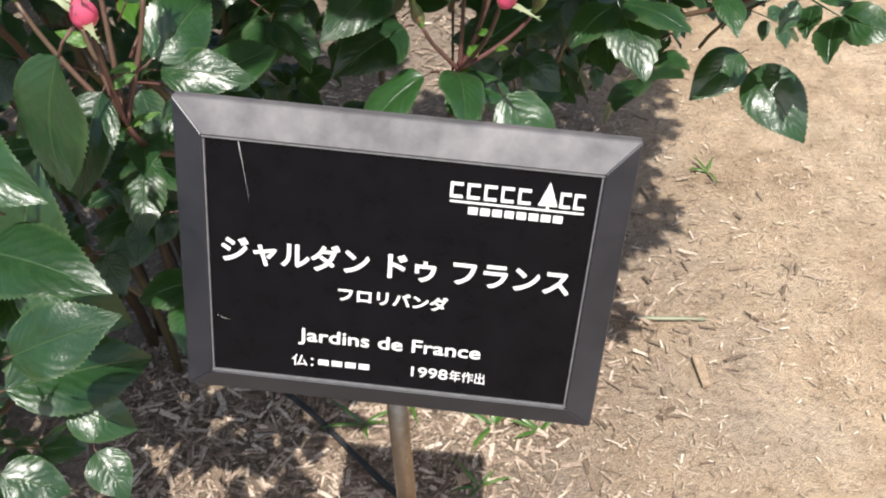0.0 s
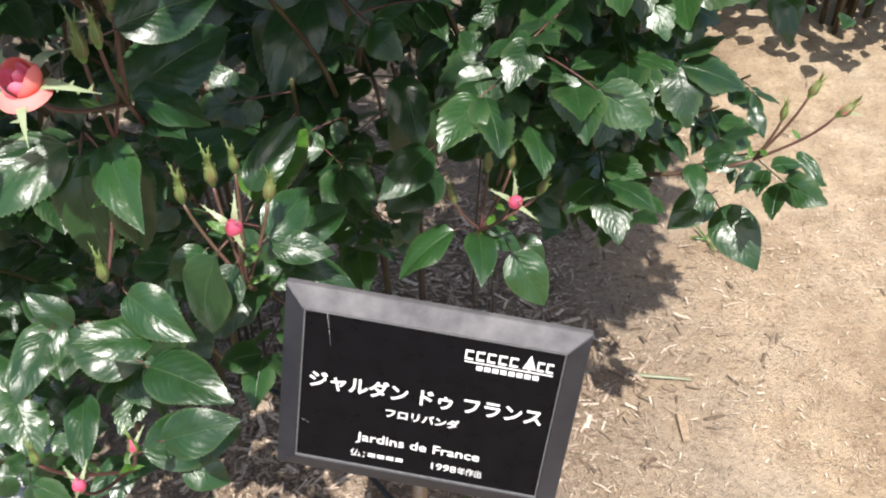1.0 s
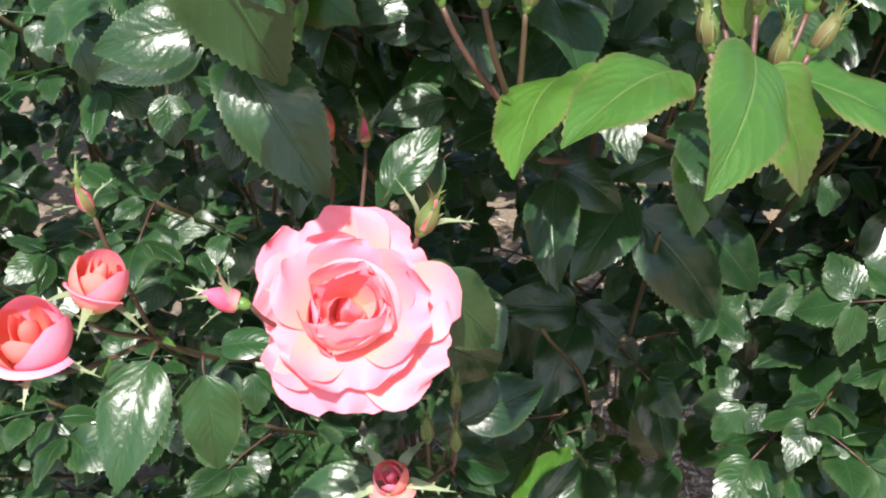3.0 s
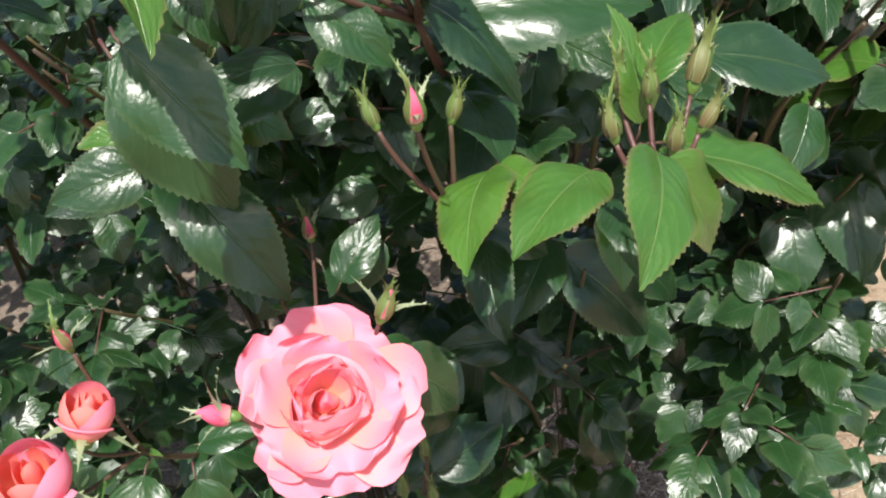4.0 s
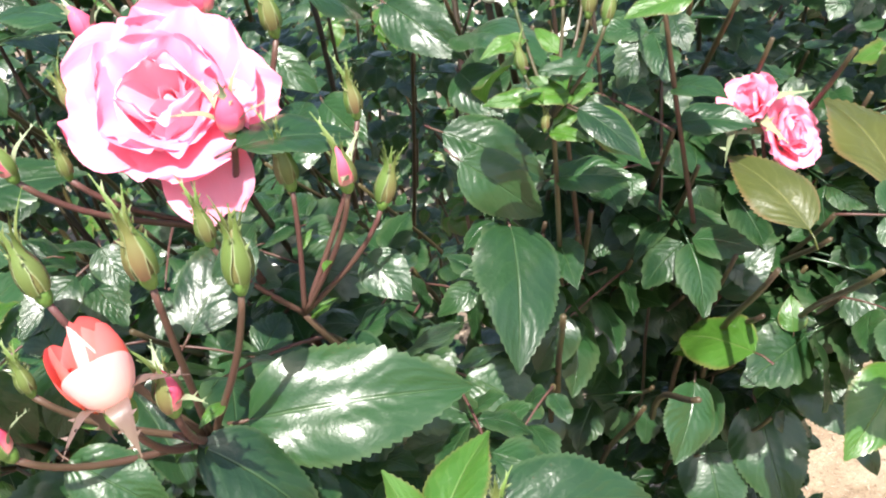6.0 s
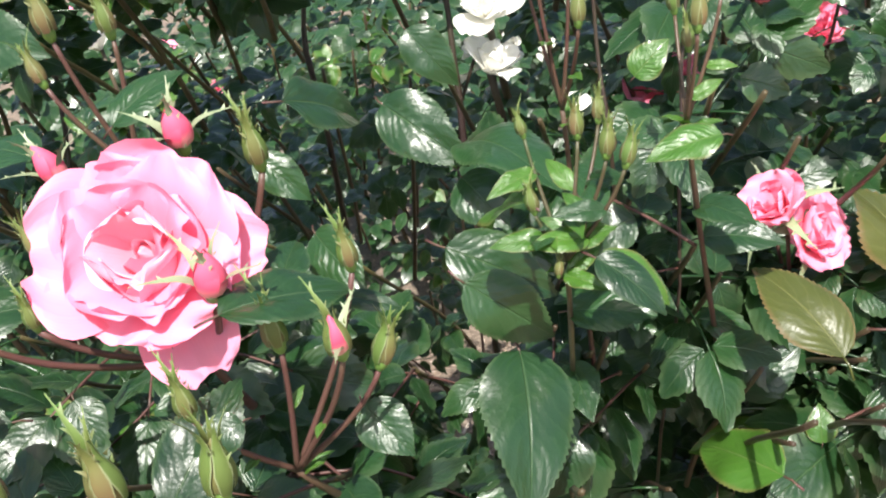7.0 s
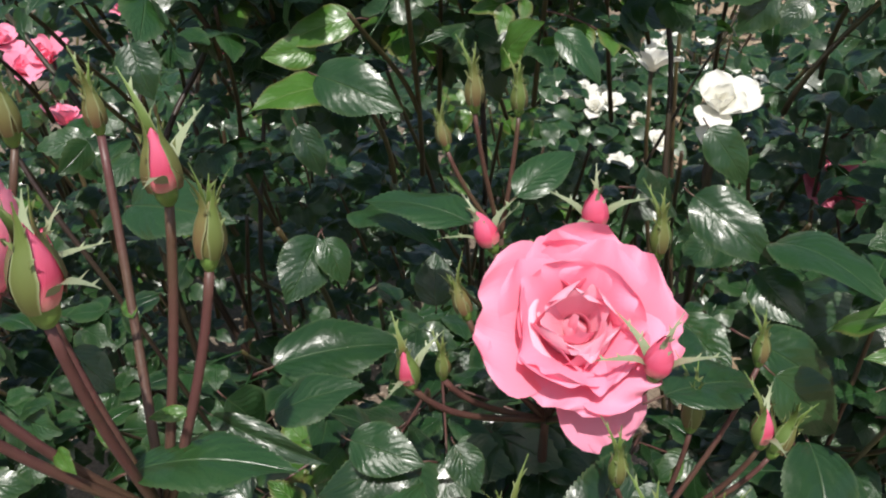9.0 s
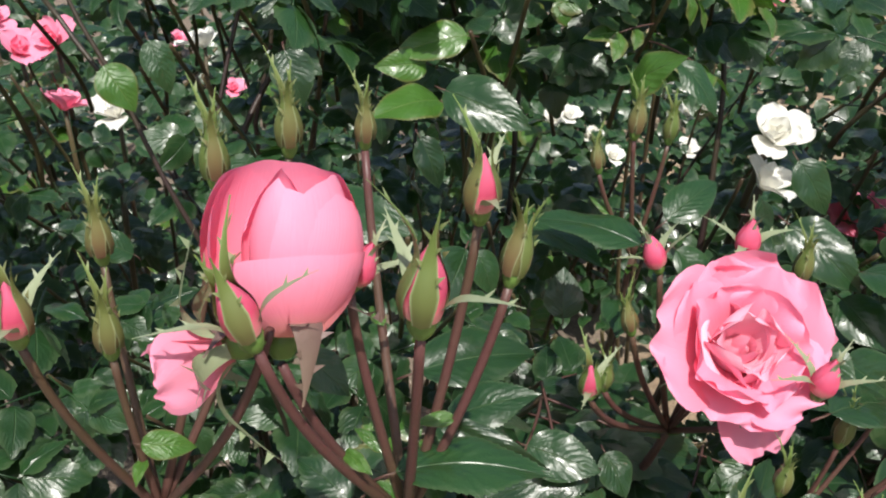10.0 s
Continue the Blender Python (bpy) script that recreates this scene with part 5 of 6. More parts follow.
SHUT = [sepal_mesh(0.029 + 0.004 * k, 0.0084, 5 + 6 * k, k) for k in range(3)]
HALF = [sepal_mesh(0.030 + 0.002 * k, 0.0058, 26 + 14 * k, 10 + k) for k in range(3)]
WIDE = [sepal_mesh(0.033 + 0.003 * k, 0.0072, (14, 34, 58)[k], 20 + k) for k in range(3)]
BACK = [sepal_mesh(0.029 - 0.002 * k, 0.0098, (146, 88, 124)[k], 30 + k) for k in range(3)]
FLAT = [sepal_mesh(0.028 + 0.002 * k, 0.0060, (76, 92, 106)[k], 40 + k) for k in range(3)]
DUSKY = stem_material("sepal_dusky", (0.14, 0.085, 0.075), (0.17, 0.13, 0.085))
for mesh in BACK:
    mesh.materials.append(DUSKY)
PALE = stem_material("sepal_pale", (0.20, 0.25, 0.13), (0.34, 0.36, 0.24))
for k, mesh in enumerate(SHUT + HALF + WIDE + FLAT):
    mesh.materials.append(PALE if k == 4 or k > 5 else SEPAL_EDGED)


def wrap_mesh(seed, tall):
    """A petal of a bud, wound round the others, its tip folded over."""
    v, u, rows, cols = [], [], 10, 12
    for i in range(rows + 1):
        s = i / rows
        for k in range(cols + 1):
            q = k / cols
            a = (q - 0.5) * 4.2 + 0.6 * s
            up = s * (1 - 0.34 * abs(2 * q - 1) ** 2)
            rr = 0.0068 * core_shape(min(0.97, up)) * (1 + 0.16 * q) + 0.0006 * s
            v.append((rr * math.cos(a), rr * math.sin(a), 0.007 + 0.021 * tall * up)), u.append((q, s))
    f = [(i * (cols + 1) + k, i * (cols + 1) + k + 1, (i + 1) * (cols + 1) + k + 1, (i + 1) * (cols + 1) + k) for i in range(rows) for k in range(cols)]
    mesh = pydata("bud_petal", v, f, u)
    mesh.materials.append(CRIMSON)
    return mesh


WRAPS = [wrap_mesh(1, 1.0), wrap_mesh(2, 0.9), wrap_mesh(3, 0.97)]


def bud(at, kind="green", size=1.0, lean=(0.0, -0.1, 1.0), turn=0):
    """kind: green (shut), pink (sepals parted) or open (sepals spread). at: the bud's middle."""
    up = Vector(lean).normalized()
    size *= 0.82
    m = Matrix.Translation(Vector(at) - up * 0.014 * size) @ up.to_track_quat("Z", "Y").to_matrix().to_4x4() @ pose(0, 0, 0, 0, 0, turn) @ Matrix.Diagonal((size * (0.80 if kind == "green" else 0.92), size * (0.80 if kind == "green" else 0.92), size, 1))
    head = under_bush("bud", HIP, None, {"green": "tight green rosebud", "pink": "green rosebud showing a pink tip", "open": "pink rosebud with spread sepals"}[kind], m)
    core = part("bud_petals", SHUT_CORE if kind == "green" else CORE, None, head, "shut green tip" if kind == "green" else "rolled pink petals")
    if kind == "open":
        core.matrix_basis = Matrix.Diagonal((0.95, 0.95, 1.05, 1))
    for k in range(3 if kind == "open" else 0):
        part("bud_petal", WRAPS[k], None, head, m=pose(0, 0, 0, 0, 0, 125 * k + turn) @ Matrix.Diagonal((1.0 + 0.05 * k, 1.0 + 0.05 * k, 1.06, 1)))
    pool = {"green": SHUT, "pink": HALF, "open": WIDE}[kind]
    for k in range(5):
        mesh = SHUT[k % 3] if kind == "pink" and k in (0, 2, 3) else pool[(k + turn) % 3]
        part("sepal", mesh, None, head, m=pose(0, 0, 0, 0, 0, 72 * k + 7 * (k % 2)))
    return m.translation


def petal_piece(length, width, foot, tip, cup, seed, ruffle=0.06, power=1.3, blunt=0.7, curl=0):
    """A petal that rises along z and leans out along x, from foot to tip angle."""
    r = np.random.default_rng(seed)
    rows, cols = 12, 14
    v, u = [], []
    px = pz = 0.0
    p1, p2 = r.uniform(0, 6.3), r.uniform(0, 6.3)
    for i in range(rows + 1):
        s = i / rows
        a = radians(foot + (tip - foot) * s ** power + curl * max(0.0, s - 0.72) / 0.28)
        half = 0.5 * width * (0.30 + 0.70 * math.sin(math.pi / 2 * min(1, s * 1.35))) * (1 if s < blunt else math.sqrt(max(0.02, 1 - ((s - blunt) / (1.04 - blunt)) ** 2)))
        for k in range(cols + 1):
            c = 2 * k / cols - 1
            bend = c * cup
            wave = ruffle * length * s ** 3.5 * (0.6 * math.sin(p1 + c * 3.2) + 0.55 * math.sin(p2 + c * 7.5))
            inward = half * (1 - math.cos(bend)) / max(cup, 0.2) * 1.1
            notch = 1 - 0.05 * s * (1 - abs(c)) * (1 if seed % 3 == 0 else -0.4)
            notch *= 1 - 0.04 * abs(c) ** 3 * s ** 2
            notch *= 1 + s ** 3 * ruffle * (0.34 * math.sin(p2 + c * 4.3) + 0.12 * math.sin(p1 + c * 10.0))
            v.append((px * notch - inward * math.cos(a) + wave * math.cos(a), half * math.sin(bend) / max(cup, 0.2), pz * notch + inward * math.sin(a) * 0.8 - wave * math.sin(a)))
            u.append((k / cols, s))
        px += math.sin(a) * length / rows
        pz += math.cos(a) * length / rows
    f = [(i * (cols + 1) + k, i * (cols + 1) + k + 1, (i + 1) * (cols + 1) + k + 1, (i + 1) * (cols + 1) + k) for i in range(rows) for k in range(cols)]
    return pydata("petal", v, f, u)


def flower_head(at, facing, label, reflexed=False, sepals=1.0):
    up = Vector(facing).normalized()
    towards = Vector((0, -1, 0))
    m = frame_from(at, towards - up * towards.dot(up), up)
    head = under_bush("flower", HIP, None, label, m @ pose(0, 0, -0.008) @ Matrix.Scale(1.2, 4))
    for k in range(5):
        part("sepal", (BACK if reflexed else FLAT)[k % 3], None, head, m=pose(0, 0, 0.001, 0, 0, 72 * k + (38 if reflexed else 11)) @ Matrix.Scale(sepals, 4))
    return head, (pose(0, 0, -0.008) @ Matrix.Scale(1.2, 4)).inverted(), m.translation - up * 0.010


def egg_petal(width, height, turn, span, top, layer, flare, seed, point=0.0, droop=0.52, slant=0.0, twist=0.0):
    """A broad petal lying on the outside of an egg-shaped bloom; turn 0 looks to the front."""
    r = np.random.default_rng(seed)
    rows, cols = 16, 18
    p1 = r.uniform(0, 6.3)
    v, u = [], []
    for i in range(rows + 1):
        s = i / rows
        for k in range(cols + 1):
            c = 2 * k / cols - 1
            brow = top * (1 - droop * abs(c) ** 2.3 + point * (1 - abs(c) ** 0.7) - slant * (c + 1) / 2 - 0.012 * math.sin(p1 + 5 * c) - 0.006 * math.sin(2 * p1 + 13 * c))
            q = s * brow
            a = radians(turn + twist * s + c * span * (0.45 + 0.55 * math.sin(math.pi / 2 * min(1, s * 1.6))))
            rr = width * math.sin(math.pi * (0.10 + 0.73 * min(q, 1.12))) ** 0.62 * (1 + layer)
            rr += width * flare * max(0.0, (s - 0.8) / 0.2) ** 1.6 * (1 - 0.5 * c * c) + width * (0.03 if twist == 0 else 0.14) * c
            v.append((rr * math.cos(a), rr * math.sin(a), height * q - height * abs(flare) * 0.35 * max(0.0, (s - 0.86) / 0.14) ** 2)), u.append((k / cols, s))
    f = [(i * (cols + 1) + k, i * (cols + 1) + k + 1, (i + 1) * (cols + 1) + k + 1, (i + 1) * (cols + 1) + k) for i in range(rows) for k in range(cols)]
    return pydata("petal", v, f, u)


def flower(at, facing, radius, rings, spread, mat, seed, label, extra=(), heart_mat=None):
    """A double rose. rings: petals from the outermost ring to the rolled middle; spread: 1 for wide open; extra: loose petals, by turn, length, width, foot and tip angle; heart_mat: for the middle."""
    r = np.random.default_rng(seed)
    head, inv, foot_at = flower_head(at, facing, label)
    last = len(rings)
    # the heart: petals still wrapped round one another, their rims parting
    core = 0 if not rings else 9 if radius > 0.033 else 5
    for k in range(core):
        q = k / (core - 1)
        mesh = egg_petal(radius * 0.46, radius * (0.58 + 0.14 * spread), 137.5 * k + 30 * seed, 88 - 14 * q + r.uniform(-8, 8), 0.98 + 0.10 * r.uniform(-1, 1), -0.74 * q, (0.30 - 0.30 * q) * r.uniform(0.4, 1.5), seed * 50 + 40 + k, r.uniform(-0.08, 0.16), r.uniform(0.25, 0.6), r.uniform(-0.14, 0.14))
        mesh.materials.append(heart_mat or mat)
        part("petal", mesh, None, head, m=inv @ pose(0, 0, 0.001, r.uniform(-12, 12), r.uniform(-12, 12), 0))
    for k, (turn, long, wide, foot, tip) in enumerate(extra):
        mesh = petal_piece(radius * long, radius * wide, foot, tip, 0.4, seed * 50 + 30 + k, 0.07, 1.0, 0.6, 10)
        mesh.materials.append(mat)
        part("petal", mesh, None, head, m=inv @ pose(0, 0, -0.001, 0, 0, turn))
    heart = pydata("petal", *ovoid(radius * 0.15, radius * 0.52, 0.001, 12, 18, core_shape, 0.22, 2.6))
    heart.materials.append(heart_mat or mat)
    part("petal", heart, None, head, m=inv)
    for k, count in enumerate(rings):
        q = k / last
        start = r.uniform(-20, 20) + 180 / count * (k % 2)
        for i in range(count):
            length = radius * (1.04 - 0.44 * q) * r.uniform(0.86, 1.12)
            wide = radius * (1.50 - 0.60 * q) * r.uniform(0.92, 1.12)
            foot = 58 * spread * (1 - q) ** 0.9 + 16 * q + r.uniform(-4, 4)
            tip = 96 * spread * (1 - q) ** 0.75 - 26 * q ** 1.4 + r.uniform(-9, 9)
            mesh = petal_piece(length, wide, foot, tip, 0.45 + 0.85 * q, seed * 50 + k * 10 + i, 0.12 - 0.05 * q, 1.0, 0.66, 16 - 10 * q)
            mesh.materials.append(heart_mat if heart_mat and k == last - 1 else mat)
            part("petal", mesh, None, head, m=inv @ pose(0, 0, 0.003 * q, 0, 0, start + 360 / count * i + r.uniform(-13, 13)) @ pose(radius * 0.05 * (1 - q), 0, 0))
    return foot_at


def egg_bloom(at, facing, width, height, petals, seed, label, twist=0.0, sepals=1.0, reflexed=True):
    """A rose half open: broad petals wrapped round one another. petals: turn, span, top, layer, flare, point, fall of the rim to the sides, its slant, material; twist: by how much the second one winds."""
    head, inv, foot_at = flower_head(at, facing, label, reflexed, sepals)
    for k, (turn, span, top, layer, flare, point, fall, slant, mat) in enumerate(petals):
        mesh = egg_petal(width, height, turn, span, top, layer, flare, seed + k, point, fall, slant, twist if k == 1 else 0.0)
        mesh.materials.append(mat)
        part("petal", mesh, None, head, m=inv)
    return foot_at


def half_open(outer, inner, lip=0.0):
    """The petals of a small half-open bloom, for egg_bloom(); lip: how far the front one turns out."""
    return ((5, 78, 0.62, 0.06, lip, 0.0, 0.35, 0.0, outer), (-60, 70, 0.96, 0.0, 0.05, 0.02, 0.4, 0.1, inner), (78, 72, 0.94, 0.02, 0.05, 0.02, 0.4, 0.0, outer), (180, 92, 1.0, -0.03, 0.06, 0.02, 0.35, 0.0, outer),
            (20, 60, 0.92, -0.2, 0.02, 0.04, 0.4, 0.1, inner), (150, 64, 0.95, -0.36, 0.0, 0.05, 0.4, 0.0, inner), (-70, 64, 0.95, -0.54, 0.0, 0.05, 0.4, 0.0, inner), (60, 100, 0.97, -0.70, -0.05, 0.0, 0.2, 0.0, inner), (230, 110, 0.99, -0.84, -0.05, 0.0, 0.2, 0.0, inner))


def pedicels(junction, heads, root, thick=0.0017, red=True, drop=0.016):
    """Flower stalks that meet at a junction, and the stem below it, down into the bush."""
    thick *= 0.82
    j = Vector(junction) - Vector((0, 0, drop))
    for h in heads:
        gap = (h - j).length
        v, f = tube(bezier(h, h.lerp(j, 0.22) - Vector((0, 0, gap * 0.14)), j.lerp(h, 0.40) - Vector((0, 0, gap * 0.05)), j, 10), thick * 0.75, thick * 0.95, 7)
        under_bush("flower_stalk", pydata("flower_stalk", v, f), STEM if red else STALK_GREEN)
    r = Vector(root)
    v, f = tube(bezier(j, j.lerp(r, 0.3) - Vector((0, 0, 0.02)), j.lerp(r, 0.7), r, 10), thick * 1.15, thick * 1.6, 8, 0.12)
    under_bush("stem", pydata("stem", v, f), STEM if red else CANE, "reddish green flowering stem")
    # small bracts at the fork and stem leaves below it
    pick = np.random.default_rng(int(abs(junction[0]) * 9000 + junction[2] * 7000))
    for k in range(5):
        far = k > 2
        s = pick.uniform(0.15, 0.45) if far else pick.uniform(0.0, 0.06)
        p = j.lerp(r, s)
        spin = pick.uniform(-2.6, 0.4) if far else pick.uniform(0, 6.3)
        out = Vector((math.cos(spin), math.sin(spin), pick.uniform(-0.2, 0.35) if far else pick.uniform(0.3, 1.2)))
        size = pick.uniform(0.030, 0.042) if far else pick.uniform(0.010, 0.017)
        pool = BLADES if far else YOUNG_BLADES
        under_bush("leaf", pool[(k + len(heads)) % len(pool)], None, m=frame_from(p, out, (0.0, -0.4, 0.9)) @ Matrix.Diagonal((size, size * (0.95 if far else 0.55), size, 1)))
    # leaflets along the flower stalks
    for k, h in enumerate(heads):
        for extra in range(1 if red else 3):
            if red and k % 2:
                continue
            p = j.lerp(h, pick.uniform(0.30, 0.62) if red else pick.uniform(0.15, 0.85)) - Vector((0, 0, 0.004))
            spin = pick.uniform(0, 6.3)
            size = pick.uniform(0.009, 0.015) if red else pick.uniform(0.014, 0.027)
            pool = YOUNG_BLADES if red or extra else BLADES
            under_bush("leaf", pool[(k + extra) % len(pool)], None, m=frame_from(p, (math.cos(spin), math.sin(spin) - 0.3, pick.uniform(0.1, 0.9)), (0.0, -0.6, 0.8)) @ Matrix.Diagonal((size, size * 0.7, size, 1)))


# lower clusters, above the label
pedicels((-0.055, 0.485, 0.800), [bud((-0.049, 0.463, 0.846), "open", 0.8, (0.1, -0.5, 0.8)), bud((-0.089, 0.492, 0.846), "green", 0.75), bud((-0.072, 0.500, 0.855), "green", 0.85),
                                  bud((-0.059, 0.505, 0.860), "green", 0.65), bud((-0.038, 0.500, 0.846), "green", 0.8, (0.2, 0, 1))], (-0.08, 0.62, 0.68))
pedicels((0.078, 0.615, 0.752), [bud((0.104, 0.562, 0.803), "open", 0.75, (0.4, -0.6, 0.7)), bud((0.082, 0.615, 0.797), "green", 0.8), bud((0.098, 0.622, 0.795), "green", 0.75),
                                 bud((0.058, 0.604, 0.775), "green", 0.7, (-0.3, 0, 1)), bud((0.121, 0.62, 0.775), "green", 0.75, (0.4, -0.1, 1))], (0.06, 0.74, 0.62))
pedicels((0.29, 0.74, 0.745), [bud((0.345, 0.722, 0.791), "pink", 0.8, (0.6, -0.1, 0.7)), bud((0.322, 0.735, 0.80), "green", 0.75, (0.4, 0, 1)), bud((0.305, 0.74, 0.775), "green", 0.7)], (0.12, 0.80, 0.66))
pedicels((-0.125, 0.50, 0.89), [bud((-0.121, 0.48, 0.945), "green", 0.9), bud((-0.108, 0.50, 0.955), "green", 0.8), bud((-0.134, 0.463, 0.806), "green", 0.75)], (-0.15, 0.60, 0.75))
pedicels((-0.13, 0.42, 0.69), [bud((-0.107, 0.397, 0.73), "pink", 0.6), bud((-0.123, 0.361, 0.738), "open", 0.6), bud((-0.146, 0.365, 0.754), "green", 0.6)], (-0.2, 0.56, 0.55))
pedicels((-0.112, 0.50, 0.915), [egg_bloom((-0.128, 0.437, 0.943), (-0.05, -0.45, 0.85), 0.0098, 0.019, half_open(SALMON, PINK, 0.7), 5, "half-open salmon pink rosebud with spread sepals", 0.0, 1.0, False), bud((-0.097, 0.454, 0.966), "green", 0.7), bud((-0.106, 0.493, 0.967), "green", 0.7)], (-0.12, 0.62, 0.78))

# the large open flower in the middle of the bush, and its side buds
pedicels((-0.150, 0.440, 1.065), [flower((-0.129, 0.390, 1.094), (0.26, -0.66, 0.62), 0.0425, (5, 5, 4), 1.0, PEACH, 1, "wide open double pink rose with a warm centre"), bud((-0.096, 0.406, 1.138), "pink", 0.9, (0.4, 0, 0.9)),
                                  bud((-0.148, 0.479, 1.138), "pink", 0.75), bud((-0.16, 0.343, 1.129), "open", 0.8, (-0.8, -0.2, 0.3))], (-0.17, 0.60, 0.90))
pedicels((-0.235, 0.40, 1.07), [egg_bloom((-0.258, 0.347, 1.078), (0.10, -0.25, 0.95), 0.0165, 0.031, half_open(PINK, SALMON, 0.3), 7, "half-open salmon pink rose", 0.0, 0.8, False), egg_bloom((-0.244, 0.372, 1.092), (0.30, 0.10, 0.90), 0.0125, 0.026, half_open(PEACH, SALMON, 0.2), 8, "loose salmon pink rose with a yellow foot", 0.0, 0.8, False),
                                bud((-0.248, 0.388, 1.137), "pink", 0.75, (-0.2, -0.2, 1))], (-0.24, 0.58, 0.9))
pedicels((-0.19, 0.53, 1.07), [egg_bloom((-0.186, 0.518, 1.108), (-0.40, -0.10, 0.90), 0.0112, 0.0235, half_open(SALMON, SALMON), 9, "salmon pink rosebud beginning to open", 0.0, 0.7)], (-0.2, 0.64, 0.9))

# the pale young shoot that hangs forward
pedicels((0.024, 0.365, 1.225), [bud((0.042, 0.402, 1.250), "green", 1.0, (0.3, 0.2, 1)), bud((0.011, 0.389, 1.252), "green", 0.75), bud((0.007, 0.371, 1.242), "green", 0.75, (-0.2, 0, 1)),
                                 bud((0.030, 0.366, 1.238), "green", 0.75, (0.1, -0.1, 1)), bud((0.022, 0.386, 1.250), "green", 0.7), bud((0.043, 0.378, 1.240), "green", 0.7, (0.5, 0, 1))], (-0.04, 0.56, 1.12))
pedicels((-0.058, 0.400, 1.205), [bud((-0.065, 0.371, 1.252), "pink", 0.8), bud((-0.053, 0.396, 1.241), "green", 0.7, (0.3, 0, 1)), bud((-0.085, 0.385, 1.245), "green", 0.7, (-0.3, 0, 1))], (-0.06, 0.58, 1.08))

# the salmon bud and its shut neighbours
pedicels((-0.072, 0.450, 1.288), [egg_bloom((-0.060, 0.380, 1.334), (-0.26, 0.14, 1.0), 0.0109, 0.0272, (
    (32, 84, 0.68, 0.03, 0.0, 0.0, 0.42, 0.0, BLUSH), (-82, 62, 0.92, 0.05, 0.10, 0.03, 0.45, 0.0, CORAL), (98, 66, 0.92, 0.01, 0.03, 0.03, 0.45, 0.0, CORAL), (180, 90, 1.0, -0.03, 0.1, 0.04, 0.45, 0.0, CORAL),
    (-34, 44, 0.95, -0.12, 0.10, 0.05, 0.45, 0.0, CORAL), (36, 30, 1.02, -0.24, 0.10, 0.10, 0.6, 0.0, BLUSH), (70, 40, 0.94, -0.20, 0.0, 0.05, 0.45, 0.0, CORAL), (200, 60, 0.95, -0.4, 0.0, 0.1, 0.48, 0.0, CORAL)), 11, "half-open salmon pink rosebud with spread sepals", 0.0, 0.72), bud((-0.053, 0.412, 1.366), "green", 1.1), bud((-0.030, 0.430, 1.350), "green", 1.15, (0.15, 0, 1)),
                                  bud((-0.112, 0.389, 1.317), "pink", 0.9, (-0.3, -0.1, 1)), bud((-0.049, 0.391, 1.328), "pink", 0.9, (0.1, -0.1, 1)), bud((-0.096, 0.42, 1.36), "green", 1.1, (-0.15, 0, 1)),
                                  bud((-0.111, 0.414, 1.322), "green", 0.7)], (-0.05, 0.56, 1.15), 0.0021, drop=0.03)
pedicels((-0.040, 0.508, 1.305), [bud((-0.003, 0.490, 1.350), "pink", 0.9), bud((0.009, 0.504, 1.334), "green", 0.95, (0.4, 0, 1)), bud((-0.028, 0.500, 1.350), "green", 1.0), bud((0.0, 0.520, 1.366), "green", 0.8),
                               bud((-0.058, 0.477, 1.340), "green", 0.85)], (-0.01, 0.62, 1.12), drop=0.03)

# the second open flower
pedicels((-0.085, 0.560, 1.33), [flower((-0.075, 0.530, 1.3655), (0.10, -0.72, 0.66), 0.0395, (5, 5, 4), 0.72, PINK, 21, "wide open double pink rose with cupped petals", ((28, 1.28, 1.0, 70, 118), (98, 1.16, 1.15, 60, 92), (168, 1.1, 1.3, 45, 62), (222, 1.1, 1.3, 45, 62)), SUNLIT_HEART), bud((-0.065, 0.563, 1.404), "open", 0.95, (0.0, -0.1, 1.0), 20), bud((-0.110, 0.545, 1.404), "open", 0.85, (-0.4, 0, 1)),
                                 bud((-0.037, 0.563, 1.393), "green", 1.0), bud((-0.043, 0.498, 1.375), "open", 0.95, (0.15, -0.1, 1)), bud((-0.139, 0.497, 1.369), "pink", 0.9, (-0.1, -0.2, 1)),
                                 bud((-0.120, 0.53, 1.38), "green", 0.8, (-0.3, 0, 1)), bud((-0.128, 0.52, 1.355), "green", 0.7)], (-0.09, 0.68, 1.12), 0.0022, drop=0.035)
pedicels((-0.107, 0.605, 1.385), [bud((-0.098, 0.607, 1.440), "green", 0.85), bud((-0.117, 0.594, 1.448), "green", 0.95), bud((-0.132, 0.60, 1.425), "green", 0.75, (-0.2, 0, 1))], (-0.1, 0.72, 1.15))

# shoot on the east side with many shut buds
pedicels((0.077, 0.543, 1.336), [bud((0.067, 0.545, 1.363), "green", 0.56, (-0.10, 0.00, 1)),
    bud((0.066, 0.564, 1.385), "green", 0.47, (-0.15, 0.00, 1)),
    bud((0.087, 0.560, 1.385), "green", 0.62, (0.05, 0.00, 1)),
    bud((0.097, 0.541, 1.385), "green", 0.66, (0.15, -0.05, 1)),
    bud((0.104, 0.537, 1.382), "green", 0.62, (0.30, 0.00, 1)),
    bud((0.096, 0.579, 1.381), "green", 0.55, (0.10, 0.10, 1)),
    bud((0.074, 0.534, 1.339), "green", 0.39, (0.20, 0.00, 1))], (0.06, 0.68, 1.1), 0.0012, False, 0.0)
